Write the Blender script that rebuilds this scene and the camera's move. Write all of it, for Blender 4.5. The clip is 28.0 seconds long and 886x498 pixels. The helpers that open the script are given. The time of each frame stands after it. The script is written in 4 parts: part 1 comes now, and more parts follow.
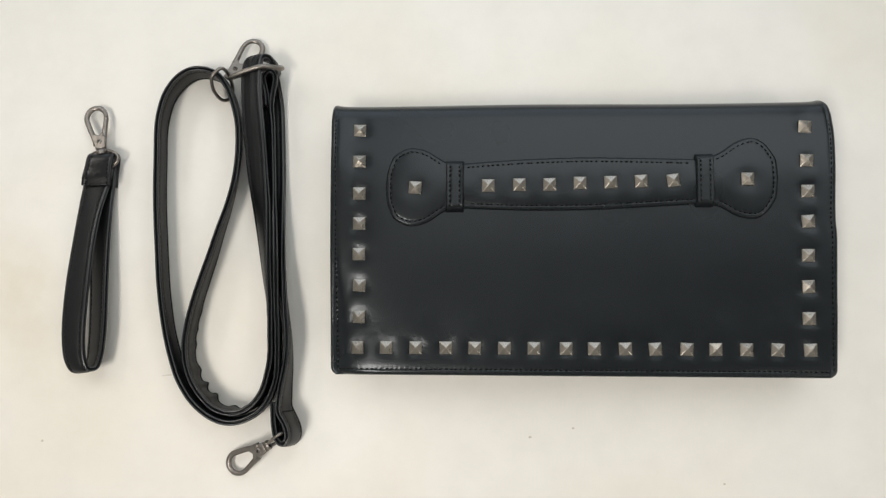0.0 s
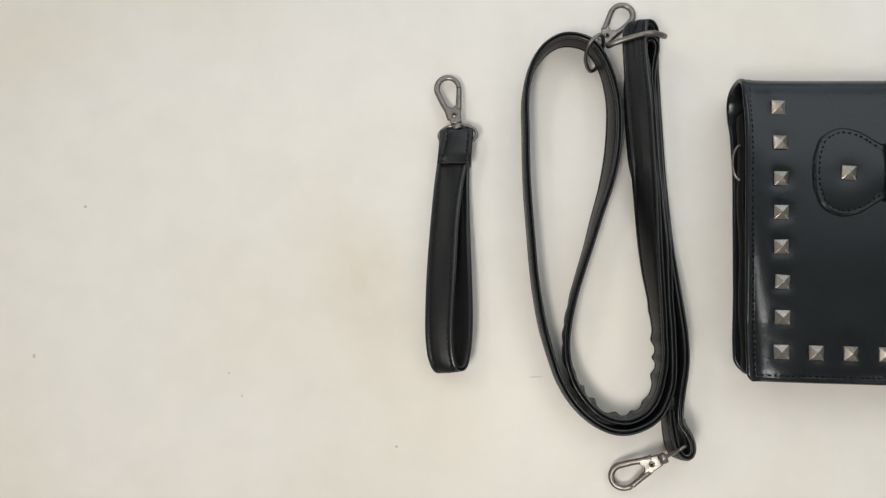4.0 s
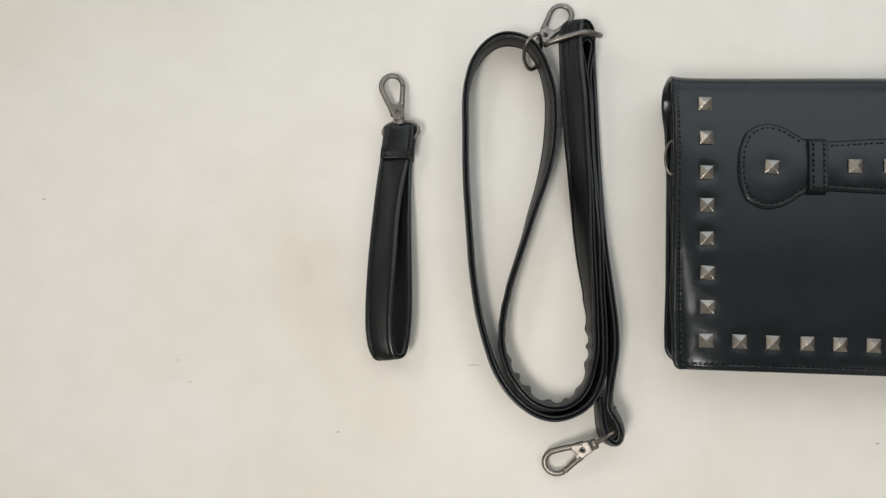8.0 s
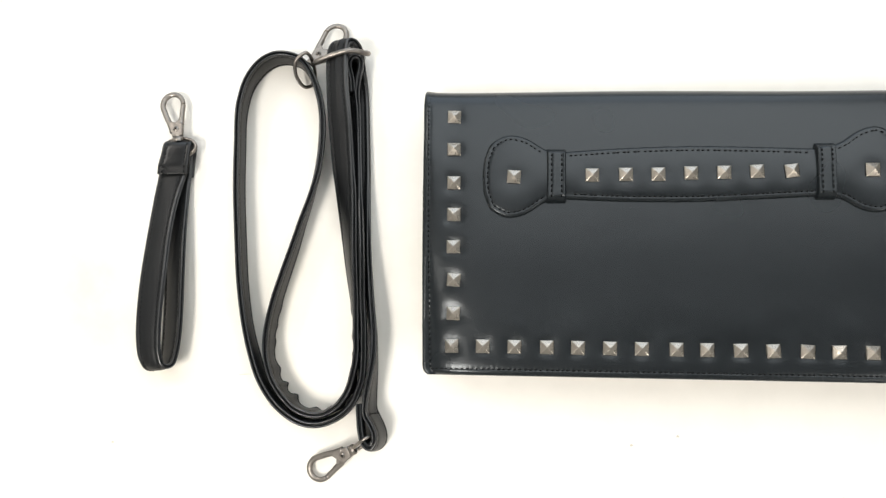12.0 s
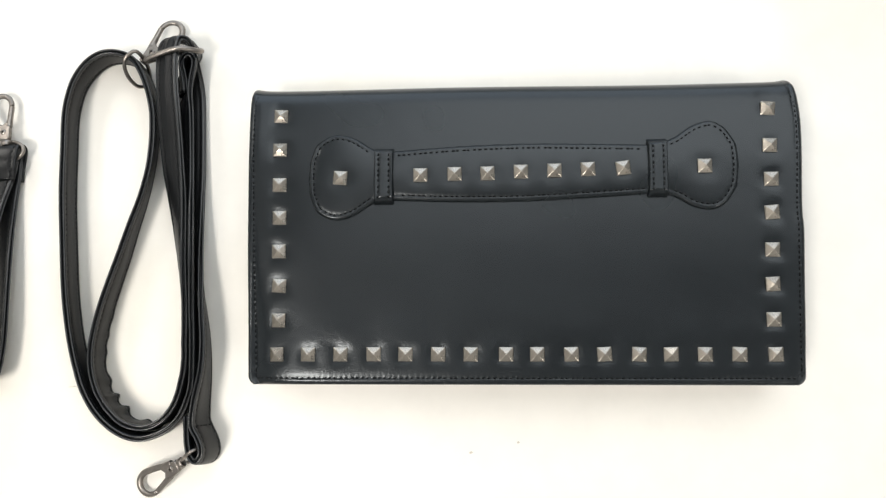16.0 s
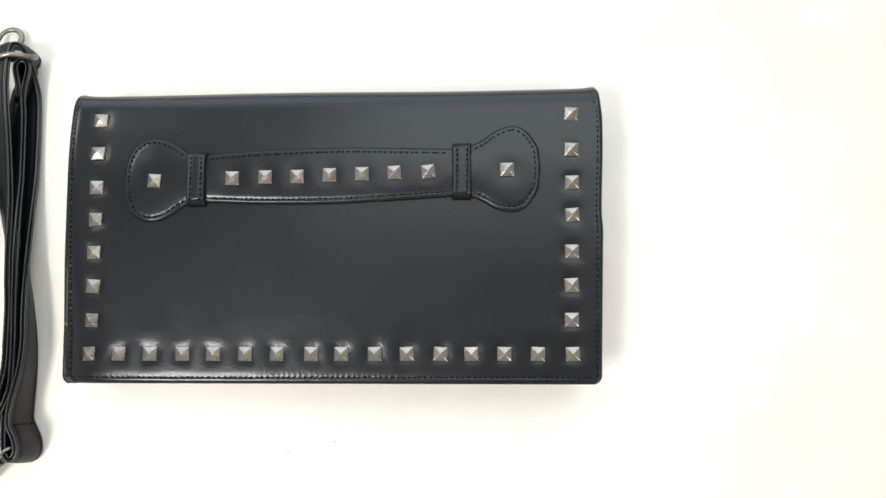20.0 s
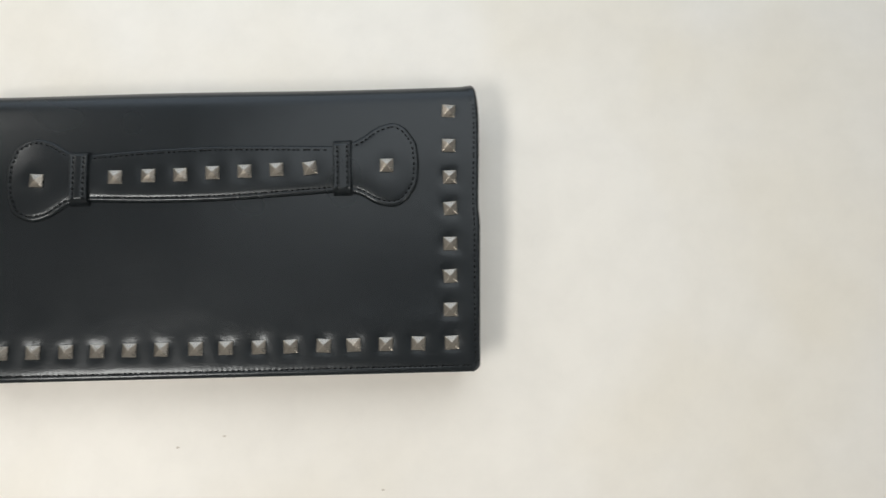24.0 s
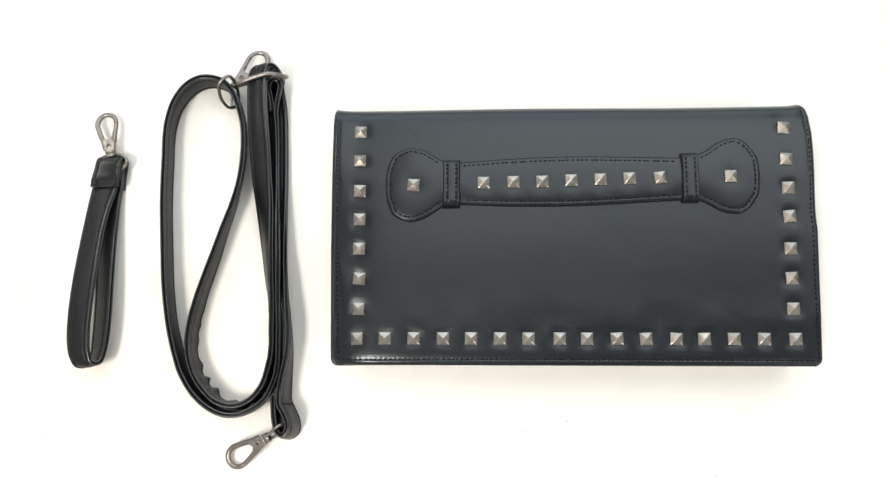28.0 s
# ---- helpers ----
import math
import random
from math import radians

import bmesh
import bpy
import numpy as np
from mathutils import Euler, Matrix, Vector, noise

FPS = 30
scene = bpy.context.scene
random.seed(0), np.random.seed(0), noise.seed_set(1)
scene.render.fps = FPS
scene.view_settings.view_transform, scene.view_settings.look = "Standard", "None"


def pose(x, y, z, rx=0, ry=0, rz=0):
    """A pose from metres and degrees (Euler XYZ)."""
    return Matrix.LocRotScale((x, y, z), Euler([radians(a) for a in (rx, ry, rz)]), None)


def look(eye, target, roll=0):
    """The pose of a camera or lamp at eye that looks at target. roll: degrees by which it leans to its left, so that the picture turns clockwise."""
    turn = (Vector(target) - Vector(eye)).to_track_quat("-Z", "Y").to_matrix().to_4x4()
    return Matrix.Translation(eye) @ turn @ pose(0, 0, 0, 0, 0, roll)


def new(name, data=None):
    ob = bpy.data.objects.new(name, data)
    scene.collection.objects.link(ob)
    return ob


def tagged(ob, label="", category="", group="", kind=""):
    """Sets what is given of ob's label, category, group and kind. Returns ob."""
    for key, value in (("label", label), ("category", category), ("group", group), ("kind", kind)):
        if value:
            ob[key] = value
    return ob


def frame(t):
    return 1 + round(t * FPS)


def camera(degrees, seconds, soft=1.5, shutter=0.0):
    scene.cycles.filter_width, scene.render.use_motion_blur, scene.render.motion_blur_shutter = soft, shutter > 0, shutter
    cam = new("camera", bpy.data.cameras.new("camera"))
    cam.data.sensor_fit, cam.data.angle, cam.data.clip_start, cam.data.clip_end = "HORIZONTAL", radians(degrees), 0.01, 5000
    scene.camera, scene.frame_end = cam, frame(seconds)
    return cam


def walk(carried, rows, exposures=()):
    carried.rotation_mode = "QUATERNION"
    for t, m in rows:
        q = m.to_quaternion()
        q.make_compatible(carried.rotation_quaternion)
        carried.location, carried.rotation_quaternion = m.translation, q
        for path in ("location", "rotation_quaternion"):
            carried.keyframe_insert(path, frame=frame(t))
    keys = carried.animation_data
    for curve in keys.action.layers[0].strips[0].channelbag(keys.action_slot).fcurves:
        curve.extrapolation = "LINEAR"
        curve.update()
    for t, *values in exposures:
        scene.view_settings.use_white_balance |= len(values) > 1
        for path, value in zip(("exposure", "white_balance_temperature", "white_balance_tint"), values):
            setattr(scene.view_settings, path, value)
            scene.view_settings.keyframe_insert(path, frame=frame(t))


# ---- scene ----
cam = camera(57.53, 28.0, 1.3, 0.4)
PATH = [
    (0, 0.0198, -0.0648, 0.5093, 7.583, 2.379, 0.387),
    (0.5, 0.0066, -0.0651, 0.5096, 7.466, 2.269, 0.385),
    (1, -0.0301, -0.0632, 0.5041, 6.758, 1.953, 0.191),
    (1.5, -0.0807, -0.0655, 0.4921, 6.952, 2.427, 0.345),
    (2, -0.1336, -0.0636, 0.4826, 7.028, 2.283, 0.923),
    (2.5, -0.1834, -0.0583, 0.4704, 7.091, 2.010, 1.163),
    (3, -0.2014, -0.0552, 0.4637, 6.872, 2.792, 1.569),
    (3.5, -0.2036, -0.0536, 0.4618, 6.794, 2.721, 1.429),
    (4, -0.2055, -0.0582, 0.4665, 6.478, 2.865, 1.502),
    (4.5, -0.2033, -0.0584, 0.4657, 6.339, 3.176, 1.572),
    (6.5, -0.1994, -0.0598, 0.4699, 6.412, 3.327, 1.704),
    (7, -0.1870, -0.0608, 0.4731, 6.515, 3.612, 1.788),
    (7.5, -0.1757, -0.0671, 0.4761, 7.010, 3.526, 1.882),
    (8, -0.1633, -0.0685, 0.4780, 7.109, 3.641, 1.861),
    (8.5, -0.1463, -0.0700, 0.4798, 7.442, 4.004, 1.827),
    (9, -0.1330, -0.0735, 0.4805, 7.882, 4.191, 1.890),
    (9.5, -0.1173, -0.0754, 0.4808, 8.248, 4.250, 1.890),
    (10, -0.0985, -0.0757, 0.4831, 8.284, 4.035, 1.835),
    (10.5, -0.0824, -0.0772, 0.4822, 8.558, 3.941, 1.807),
    (11, -0.0619, -0.0783, 0.4828, 8.593, 3.872, 1.834),
    (11.5, -0.0418, -0.0791, 0.4844, 8.645, 3.718, 1.621),
    (12, -0.0281, -0.0760, 0.4818, 8.943, 3.409, 1.111),
    (12.5, -0.0224, -0.0738, 0.4793, 8.829, 3.127, 0.914),
    (14.5, 0.0192, -0.0687, 0.4605, 8.746, 2.272, 0.265),
    (15, 0.0320, -0.0682, 0.4606, 8.637, 2.261, 0.288),
    (15.5, 0.0460, -0.0653, 0.4621, 8.365, 2.462, 0.187),
    (16, 0.0566, -0.0672, 0.4631, 8.402, 2.445, 0.056),
    (16.5, 0.0658, -0.0703, 0.4631, 8.590, 2.386, 0.023),
    (17, 0.0772, -0.0707, 0.4640, 8.806, 2.448, 0.205),
    (17.5, 0.0900, -0.0724, 0.4651, 9.059, 2.339, 0.407),
    (18, 0.1081, -0.0715, 0.4662, 8.934, 2.380, 0.339),
    (18.5, 0.1212, -0.0731, 0.4665, 9.027, 2.432, 0.330),
    (19, 0.1353, -0.0738, 0.4682, 9.061, 2.349, 0.304),
    (19.5, 0.1461, -0.0729, 0.4674, 9.098, 2.406, 0.140),
    (20, 0.1584, -0.0747, 0.4665, 9.374, 2.223, 0.156),
    (20.5, 0.1733, -0.0724, 0.4686, 9.102, 1.899, -0.066),
    (21, 0.1864, -0.0727, 0.4667, 9.241, 1.886, -0.208),
    (21.5, 0.1986, -0.0752, 0.4682, 9.527, 1.695, -0.335),
    (23.5, 0.2188, -0.0828, 0.4691, 10.468, -0.101, -1.091),
    (24, 0.1968, -0.0861, 0.4774, 10.042, -0.998, -1.444),
    (24.5, 0.1455, -0.0861, 0.4888, 10.427, -0.988, -1.324),
    (25, 0.0781, -0.1011, 0.5040, 11.591, -0.211, -0.991),
    (25.5, 0.0315, -0.1188, 0.5296, 13.109, 1.411, -0.676),
    (26, 0.0186, -0.1267, 0.5380, 13.756, 1.023, -0.108),
    (26.5, 0.0186, -0.1178, 0.5321, 13.504, 1.193, -0.190),
    (27, 0.0165, -0.1097, 0.5228, 12.392, 1.212, 0.080),
    (27.5, 0.0170, -0.1060, 0.5212, 11.850, 1.141, 0.006),
    (28, 0.0171, -0.1073, 0.5200, 11.917, 1.780, 0.333),
]
EXPOSURES = [(0.0, 0.06, 6700, 10), (3.0, -0.12, 6650, 10), (8.0, -0.17, 6650, 10), (9.0, 0.01, 6650, 10), (10.0, 0.27, 6500, 10), (11.0, 0.25, 6650, 10), (12.0, 0.75, 6700, 10), (14.5, 0.6, 6650, 10), (20.5, 0.72, 6600, 10), (21.5, 0.65, 6600, 10), (23.5, 0.08, 6650, 10), (24.2, 0.13, 6650, 10), (25.0, 0.72, 6600, 10), (26.0, 0.78, 6600, 10), (28.0, 0.78, 6600, 10)]
walk(cam, [(t, pose(x, y, z, rx, ry, rz)) for t, x, y, z, rx, ry, rz in PATH], EXPOSURES)


# ---- world and light ----
world = bpy.data.worlds.new("world")
scene.world = world
world.use_nodes = True
wn = world.node_tree
sky = wn.nodes.new("ShaderNodeTexSky")
sky.sky_type, sky.sun_disc = "NISHITA", False
sky.sun_elevation, sky.sun_rotation = radians(40), radians(-90)
wn.nodes["Background"].inputs["Strength"].default_value = 0.08
wn.links.new(sky.outputs["Color"], wn.nodes["Background"].inputs["Color"])


def area_lamp(name, eye, target, sx, sy, watts, colour):
    data = bpy.data.lights.new(name, "AREA")
    data.shape, data.size, data.size_y, data.energy, data.color = "RECTANGLE", sx, sy, watts, colour
    ob = new(name, data)
    ob.matrix_world = look(eye, target)
    return ob


CEIL = 1.85      # ceiling above the table top
# key lamp, placed where shadows and highlights point
area_lamp("overhead_key_or_fill", (-0.70, -0.79, CEIL - 0.03), (-0.70, -0.79, 0), 0.42, 0.75, 23, (1.0, 0.97, 0.92))
# two fill lamps, added to even out the table; no known fixtures
for x, y, watts in ((-1.65, 1.2, 12), (1.65, -1.3, 14)):
    area_lamp("overhead_key_or_fill", (x, y, CEIL - 0.03), (x, y, 0), 0.6, 1.2, watts, (1.0, 0.97, 0.92))
# broad cool fill, added to put a bluish sheen on the flap
area_lamp("overhead_key_or_fill", (0.62, 1.16, CEIL - 0.03), (0.62, 1.16, 0), 2.0, 1.95, 19, (0.92, 0.97, 1.0))
# cool fill from the north, added; no window is known there
area_lamp("north_fill_light", (-0.1, 2.17, 1.05), (-0.1, 0.0, 1.05), 2.4, 1.5, 12, (0.84, 0.93, 1.0))


# ---- materials ----
def material(name, base, rough=0.5, metal=0.0):
    m = bpy.data.materials.new(name)
    m.use_nodes = True
    p = m.node_tree.nodes["Principled BSDF"]
    p.inputs["Base Color"].default_value = (*base, 1)
    p.inputs["Roughness"].default_value = rough
    p.inputs["Metallic"].default_value = metal
    return m, m.node_tree, p


def noise_node(nt, scale, detail=4, rough=0.55, coords="Object"):
    tc = nt.nodes.new("ShaderNodeTexCoord")
    n = nt.nodes.new("ShaderNodeTexNoise")
    n.inputs["Scale"].default_value, n.inputs["Detail"].default_value, n.inputs["Roughness"].default_value = scale, detail, rough
    nt.links.new(tc.outputs[coords], n.inputs["Vector"])
    return n


def ramp(nt, source, stops):
    r = nt.nodes.new("ShaderNodeValToRGB")
    els = r.color_ramp.elements
    while len(els) < len(stops):
        els.new(0.5)
    for el, (at, c) in zip(els, stops):
        el.position, el.color = at, (*c, 1) if isinstance(c, tuple) else (c, c, c, 1)
    nt.links.new(source, r.inputs["Fac"])
    return r


def bump(nt, p, heights, strength=0.3, distance=0.0004):
    last = None
    for h, s, d in heights:
        b = nt.nodes.new("ShaderNodeBump")
        b.inputs["Strength"].default_value, b.inputs["Distance"].default_value = s, d
        nt.links.new(h, b.inputs["Height"])
        if last:
            nt.links.new(last.outputs["Normal"], b.inputs["Normal"])
        last = b
    nt.links.new(last.outputs["Normal"], p.inputs["Normal"])


def leather(name, base, rough, grain=1.0, gloss=0.5):
    m, nt, p = material(name, base, rough)
    p.inputs["Specular IOR Level"].default_value = gloss
    fine = noise_node(nt, 900, 3)
    tc = nt.nodes.new("ShaderNodeTexCoord")
    v = nt.nodes.new("ShaderNodeTexVoronoi")
    v.inputs["Scale"].default_value = 1000
    nt.links.new(tc.outputs["Object"], v.inputs["Vector"])
    wide = noise_node(nt, 60, 4)
    bump(nt, p, [(wide.outputs["Fac"], 0.10, 0.0008), (v.outputs["Distance"], 0.10 * grain, 0.0004), (fine.outputs["Fac"], 0.14 * grain, 0.0004)])
    tone = noise_node(nt, 22, 1)
    lo, hi = tuple(c * 0.9 for c in base), tuple(c * 1.1 for c in base)
    nt.links.new(ramp(nt, tone.outputs["Fac"], [(0.2, lo), (0.8, hi)]).outputs["Color"], p.inputs["Base Color"])
    nt.links.new(ramp(nt, tone.outputs["Fac"], [(0.2, rough - 0.02), (0.8, rough + 0.02)]).outputs["Color"], p.inputs["Roughness"])
    return m


LEATHER = leather("black_leather", (0.0068, 0.0086, 0.0098), 0.26, 0.6, 0.46)
LEATHER.node_tree.nodes["Principled BSDF"].inputs["Specular Tint"].default_value = (0.94, 0.99, 1.03, 1)
STRAP = leather("black_strap_leather", (0.0055, 0.0060, 0.0066), 0.40, 0.8, 0.28)
# strap leather again, extra gloss standing in for brighter light on the ridges
STRAP_EDGE = leather("brightened_black_strap_edge", (0.0048, 0.0056, 0.0066), 0.30, 0.4, 0.75)
WRAP = leather("glossy_black_leather", (0.0042, 0.0046, 0.0052), 0.28, 0.8, 0.45)
LINING = leather("matte_black_leather", (0.0040, 0.0045, 0.0050), 0.5, 0.8, 0.2)
THREAD, nt, p = material("black_thread", (0.006, 0.0065, 0.007), 0.65)
p.inputs["Specular IOR Level"].default_value = 0.15
bump(nt, p, [(noise_node(nt, 3000, 2).outputs["Fac"], 0.3, 0.0002)])


def metal(name, base, rough, wear):
    m, nt, p = material(name, base, rough, 1.0)
    n = noise_node(nt, 400, 5)
    nt.links.new(ramp(nt, n.outputs["Fac"], [(0.3, tuple(c * (1 - wear) for c in base)), (0.65, base)]).outputs["Color"], p.inputs["Base Color"])
    nt.links.new(ramp(nt, n.outputs["Fac"], [(0.3, rough + 0.12), (0.7, rough - 0.05)]).outputs["Color"], p.inputs["Roughness"])
    bump(nt, p, [(noise_node(nt, 1500, 3).outputs["Fac"], 0.05, 0.0002)])
    return m


STUD = metal("antique_nickel", (0.40, 0.36, 0.31), 0.28, 0.20)
GUN = metal("gunmetal", (0.27, 0.245, 0.222), 0.34, 0.2)

TABLE, nt, p = material("white_table_laminate", (0.80, 0.77, 0.71), 0.48)
blot = noise_node(nt, 5.5, 3, 0.5)
small = noise_node(nt, 40, 6, 0.6)
mix = nt.nodes.new("ShaderNodeMix")
mix.data_type, mix.blend_type = "RGBA", "MULTIPLY"
mix.inputs["Factor"].default_value = 1.0
nt.links.new(ramp(nt, blot.outputs["Fac"], [(0.35, (0.80, 0.755, 0.67)), (0.55, (0.83, 0.80, 0.745))]).outputs["Color"], mix.inputs["A"])
nt.links.new(ramp(nt, small.outputs["Fac"], [(0.3, 0.96), (0.6, 1.0)]).outputs["Color"], mix.inputs["B"])
tc = nt.nodes.new("ShaderNodeTexCoord")
place = nt.nodes.new("ShaderNodeMapping")
place.vector_type = "TEXTURE"
place.inputs["Location"].default_value, place.inputs["Rotation"].default_value, place.inputs["Scale"].default_value = (-0.274, -0.030, 0), (0, 0, radians(15)), (0.030, 0.055, 0.05)
nt.links.new(tc.outputs["Object"], place.inputs["Vector"])
ball = nt.nodes.new("ShaderNodeTexGradient")
ball.gradient_type = "SPHERICAL"
nt.links.new(place.outputs["Vector"], ball.inputs["Vector"])
rough_edge = nt.nodes.new("ShaderNodeMath")
rough_edge.operation = "MULTIPLY"
nt.links.new(ball.outputs["Fac"], rough_edge.inputs[0])
nt.links.new(ramp(nt, noise_node(nt, 45, 4).outputs["Fac"], [(0.3, 0.15), (0.75, 0.6)]).outputs["Color"], rough_edge.inputs[1])
stain = nt.nodes.new("ShaderNodeMix")
stain.data_type = "RGBA"
nt.links.new(rough_edge.outputs["Value"], stain.inputs["Factor"])
nt.links.new(mix.outputs["Result"], stain.inputs["A"])
stain.inputs["B"].default_value = (0.60, 0.50, 0.36, 1)
nt.links.new(stain.outputs["Result"], p.inputs["Base Color"])
bump(nt, p, [(noise_node(nt, 25, 4).outputs["Fac"], 0.05, 0.001)])
WALL, nt, p = material("wall_paint", (0.5, 0.5, 0.5), 0.8)
nt.links.new(ramp(nt, noise_node(nt, 3, 5).outputs["Fac"], [(0.3, (0.48, 0.49, 0.49)), (0.7, (0.52, 0.53, 0.53))]).outputs["Color"], p.inputs["Base Color"])
CEILING, nt, p = material("ceiling_paint", (0.4, 0.41, 0.43), 0.85)
nt.links.new(ramp(nt, noise_node(nt, 3, 5).outputs["Fac"], [(0.3, (0.38, 0.39, 0.41)), (0.7, (0.42, 0.43, 0.45))]).outputs["Color"], p.inputs["Base Color"])
FLOOR, nt, p = material("grey_floor", (0.22, 0.21, 0.20), 0.6)
nt.links.new(ramp(nt, noise_node(nt, 8, 6).outputs["Fac"], [(0.3, (0.18, 0.17, 0.16)), (0.7, (0.25, 0.24, 0.23))]).outputs["Color"], p.inputs["Base Color"])
SMUDGE, nt, p = material("smudge", (0.55, 0.50, 0.43), 0.6)


# ---- mesh helpers ----
def mesh_ob(name, verts, faces, mat, parent=None, label="", smooth=True):
    me = bpy.data.meshes.new(name)
    me.from_pydata([tuple(map(float, v)) for v in verts], [], [tuple(map(int, f)) for f in faces])
    if smooth:
        me.polygons.foreach_set("use_smooth", [True] * len(me.polygons))
    me.materials.append(mat)
    me.update()
    ob = new(name, me)
    if parent:
        ob.parent = parent
    if label:
        tagged(ob, label)
    return ob


def part(name, bm, mat, parent=None, label="", smooth=True):
    bmesh.ops.recalc_face_normals(bm, faces=bm.faces)
    me = bpy.data.meshes.new(name)
    bm.to_mesh(me)
    bm.free()
    if smooth:
        me.polygons.foreach_set("use_smooth", [True] * len(me.polygons))
    me.materials.append(mat)
    ob = new(name, me)
    if parent:
        ob.parent = parent
    if label:
        tagged(ob, label)
    return ob


def grid_faces(nu, nv, closed_u=False, closed_v=False, start=0):
    out = []
    for i in range(nu if closed_u else nu - 1):
        for j in range(nv if closed_v else nv - 1):
            a, b = i, (i + 1) % nu
            c, d = j, (j + 1) % nv
            out.append((start + a * nv + c, start + b * nv + c, start + b * nv + d, start + a * nv + d))
    return out


def spline(points, n, closed=False):
    """n points, evenly spaced along a smooth curve through the given ones."""
    P = np.array(points, float)
    if closed:
        P = np.vstack([P[-1], P, P[0], P[1]])
    else:
        P = np.vstack([2 * P[0] - P[1], P, 2 * P[-1] - P[-2]])
    fine = []
    for i in range(1, len(P) - 2):
        p0, p1, p2, p3 = P[i - 1:i + 3]
        for s in np.linspace(0, 1, 24, endpoint=False):
            fine.append(0.5 * (2 * p1 + (p2 - p0) * s + (2 * p0 - 5 * p1 + 4 * p2 - p3) * s * s + (3 * p1 - p0 - 3 * p2 + p3) * s ** 3))
    fine.append(P[-2])
    fine = np.array(fine)
    d = np.r_[0, np.cumsum(np.linalg.norm(np.diff(fine[:, :3], axis=0), axis=1))]
    at = np.linspace(0, d[-1], n, endpoint=not closed)
    return np.stack([np.interp(at, d, fine[:, k]) for k in range(fine.shape[1])], 1)


def tube_data(path, radius, sides=12, closed=False, flat=1.0):
    """Verts and faces of a round rod along a path; flat squashes it in z. radius: one number or one a point."""
    P = np.array(path, float)
    n = len(P)
    r = np.broadcast_to(np.array(radius, float), (n,))
    T = np.roll(P, -1, 0) - np.roll(P, 1, 0)
    if not closed:
        T[0], T[-1] = P[1] - P[0], P[-1] - P[-2]
    T /= np.linalg.norm(T, axis=1)[:, None]
    up = np.array([0, 0, 1.0])
    verts = []
    side = np.cross(T[0], up)
    if np.linalg.norm(side) < 0.1:
        side = np.array([1.0, 0, 0])
    for i in range(n):
        side = side - T[i] * (side @ T[i])
        side /= np.linalg.norm(side)
        b = np.cross(side, T[i])
        for k in range(sides):
            a = 2 * math.pi * k / sides
            off = (side * math.cos(a) + b * math.sin(a)) * r[i]
            off[2] *= flat
            verts.append(P[i] + off)
    faces = grid_faces(n, sides, closed, True)
    if not closed:
        faces.append(tuple(range(sides))[::-1])
        faces.append(tuple((n - 1) * sides + k for k in range(sides)))
    return verts, faces


def tube(name, path, radius, mat, parent=None, label="", sides=12, closed=False, flat=1.0):
    v, f = tube_data(path, radius, sides, closed, flat)
    return mesh_ob(name, v, f, mat, parent, label)


def merged(lumps):
    verts, faces = [], []
    for v, f in lumps:
        k = len(verts)
        verts += list(v)
        faces += [tuple(i + k for i in q) for q in f]
    return verts, faces


def stitches(name, path, normals, parent, length=0.0019, pitch=0.0029, radius=0.00037, mat=None):
    """A row of single thread stitches along a path."""
    P = np.array(path, float)
    d = np.r_[0, np.cumsum(np.linalg.norm(np.diff(P, axis=0), axis=1))]
    n = int(d[-1] / pitch)
    lumps = []
    jig = random.Random(n)
    for i in range(n):
        a = (i + jig.uniform(0.0, 0.28)) * pitch
        b = a + length * jig.uniform(0.65, 1.1)
        pts = []
        for s, h in ((0, -0.5), (0.2, 0.15), (0.5, 0.4), (0.8, 0.15), (1, -0.5)):
            at = a + (b - a) * s
            q = np.array([np.interp(at, d, P[:, k]) for k in range(3)])
            m = np.array([np.interp(at, d, normals[:, k]) for k in range(3)])
            pts.append(q + m * h * radius)
        lumps.append(tube_data(pts, [radius * 0.5, radius, radius, radius, radius * 0.5], 6))
    v, f = merged(lumps)
    return tagged(mesh_ob(name, v, f, mat or THREAD, parent), kind="stuff")


# ---- room and table ----
def slab(name, x0, x1, y0, y1, z0, z1, mat, bevel=0.0):
    bm = bmesh.new()
    bmesh.ops.create_cube(bm, size=1)
    bmesh.ops.transform(bm, verts=bm.verts, matrix=Matrix.Translation(((x0 + x1) / 2, (y0 + y1) / 2, (z0 + z1) / 2)) @ Matrix.Diagonal((x1 - x0, y1 - y0, z1 - z0, 1)))
    if bevel:
        bmesh.ops.bevel(bm, geom=bm.edges[:], offset=bevel, segments=3, affect="EDGES")
    return part(name, bm, mat, smooth=bool(bevel))


table = slab("table_top", -1.0, 1.0, -0.62, 0.62, -0.03, 0.0, TABLE, 0.004)
tagged(table, "off-white laminate table top with faint yellowish stains", "table", kind="structure")
FL = -0.74
for x, y in ((-0.94, -0.56), (0.94, -0.56), (-0.94, 0.56), (0.94, 0.56)):
    leg = slab("table_leg", x - 0.022, x + 0.022, y - 0.022, y + 0.022, FL, -0.0301, TABLE, 0.002)
    leg.parent = table
tagged(slab("floor", -2.2, 2.2, -2.2, 2.2, FL - 0.1, FL, FLOOR), "plain grey floor", "floor", kind="structure")
# unseen ceiling, added; its dark grey holds down reflections in the leather
tagged(slab("ceiling", -2.2, 2.2, -2.2, 2.2, CEIL, CEIL + 0.1, CEILING), "unseen plain grey ceiling closing the room", "ceiling", kind="structure")


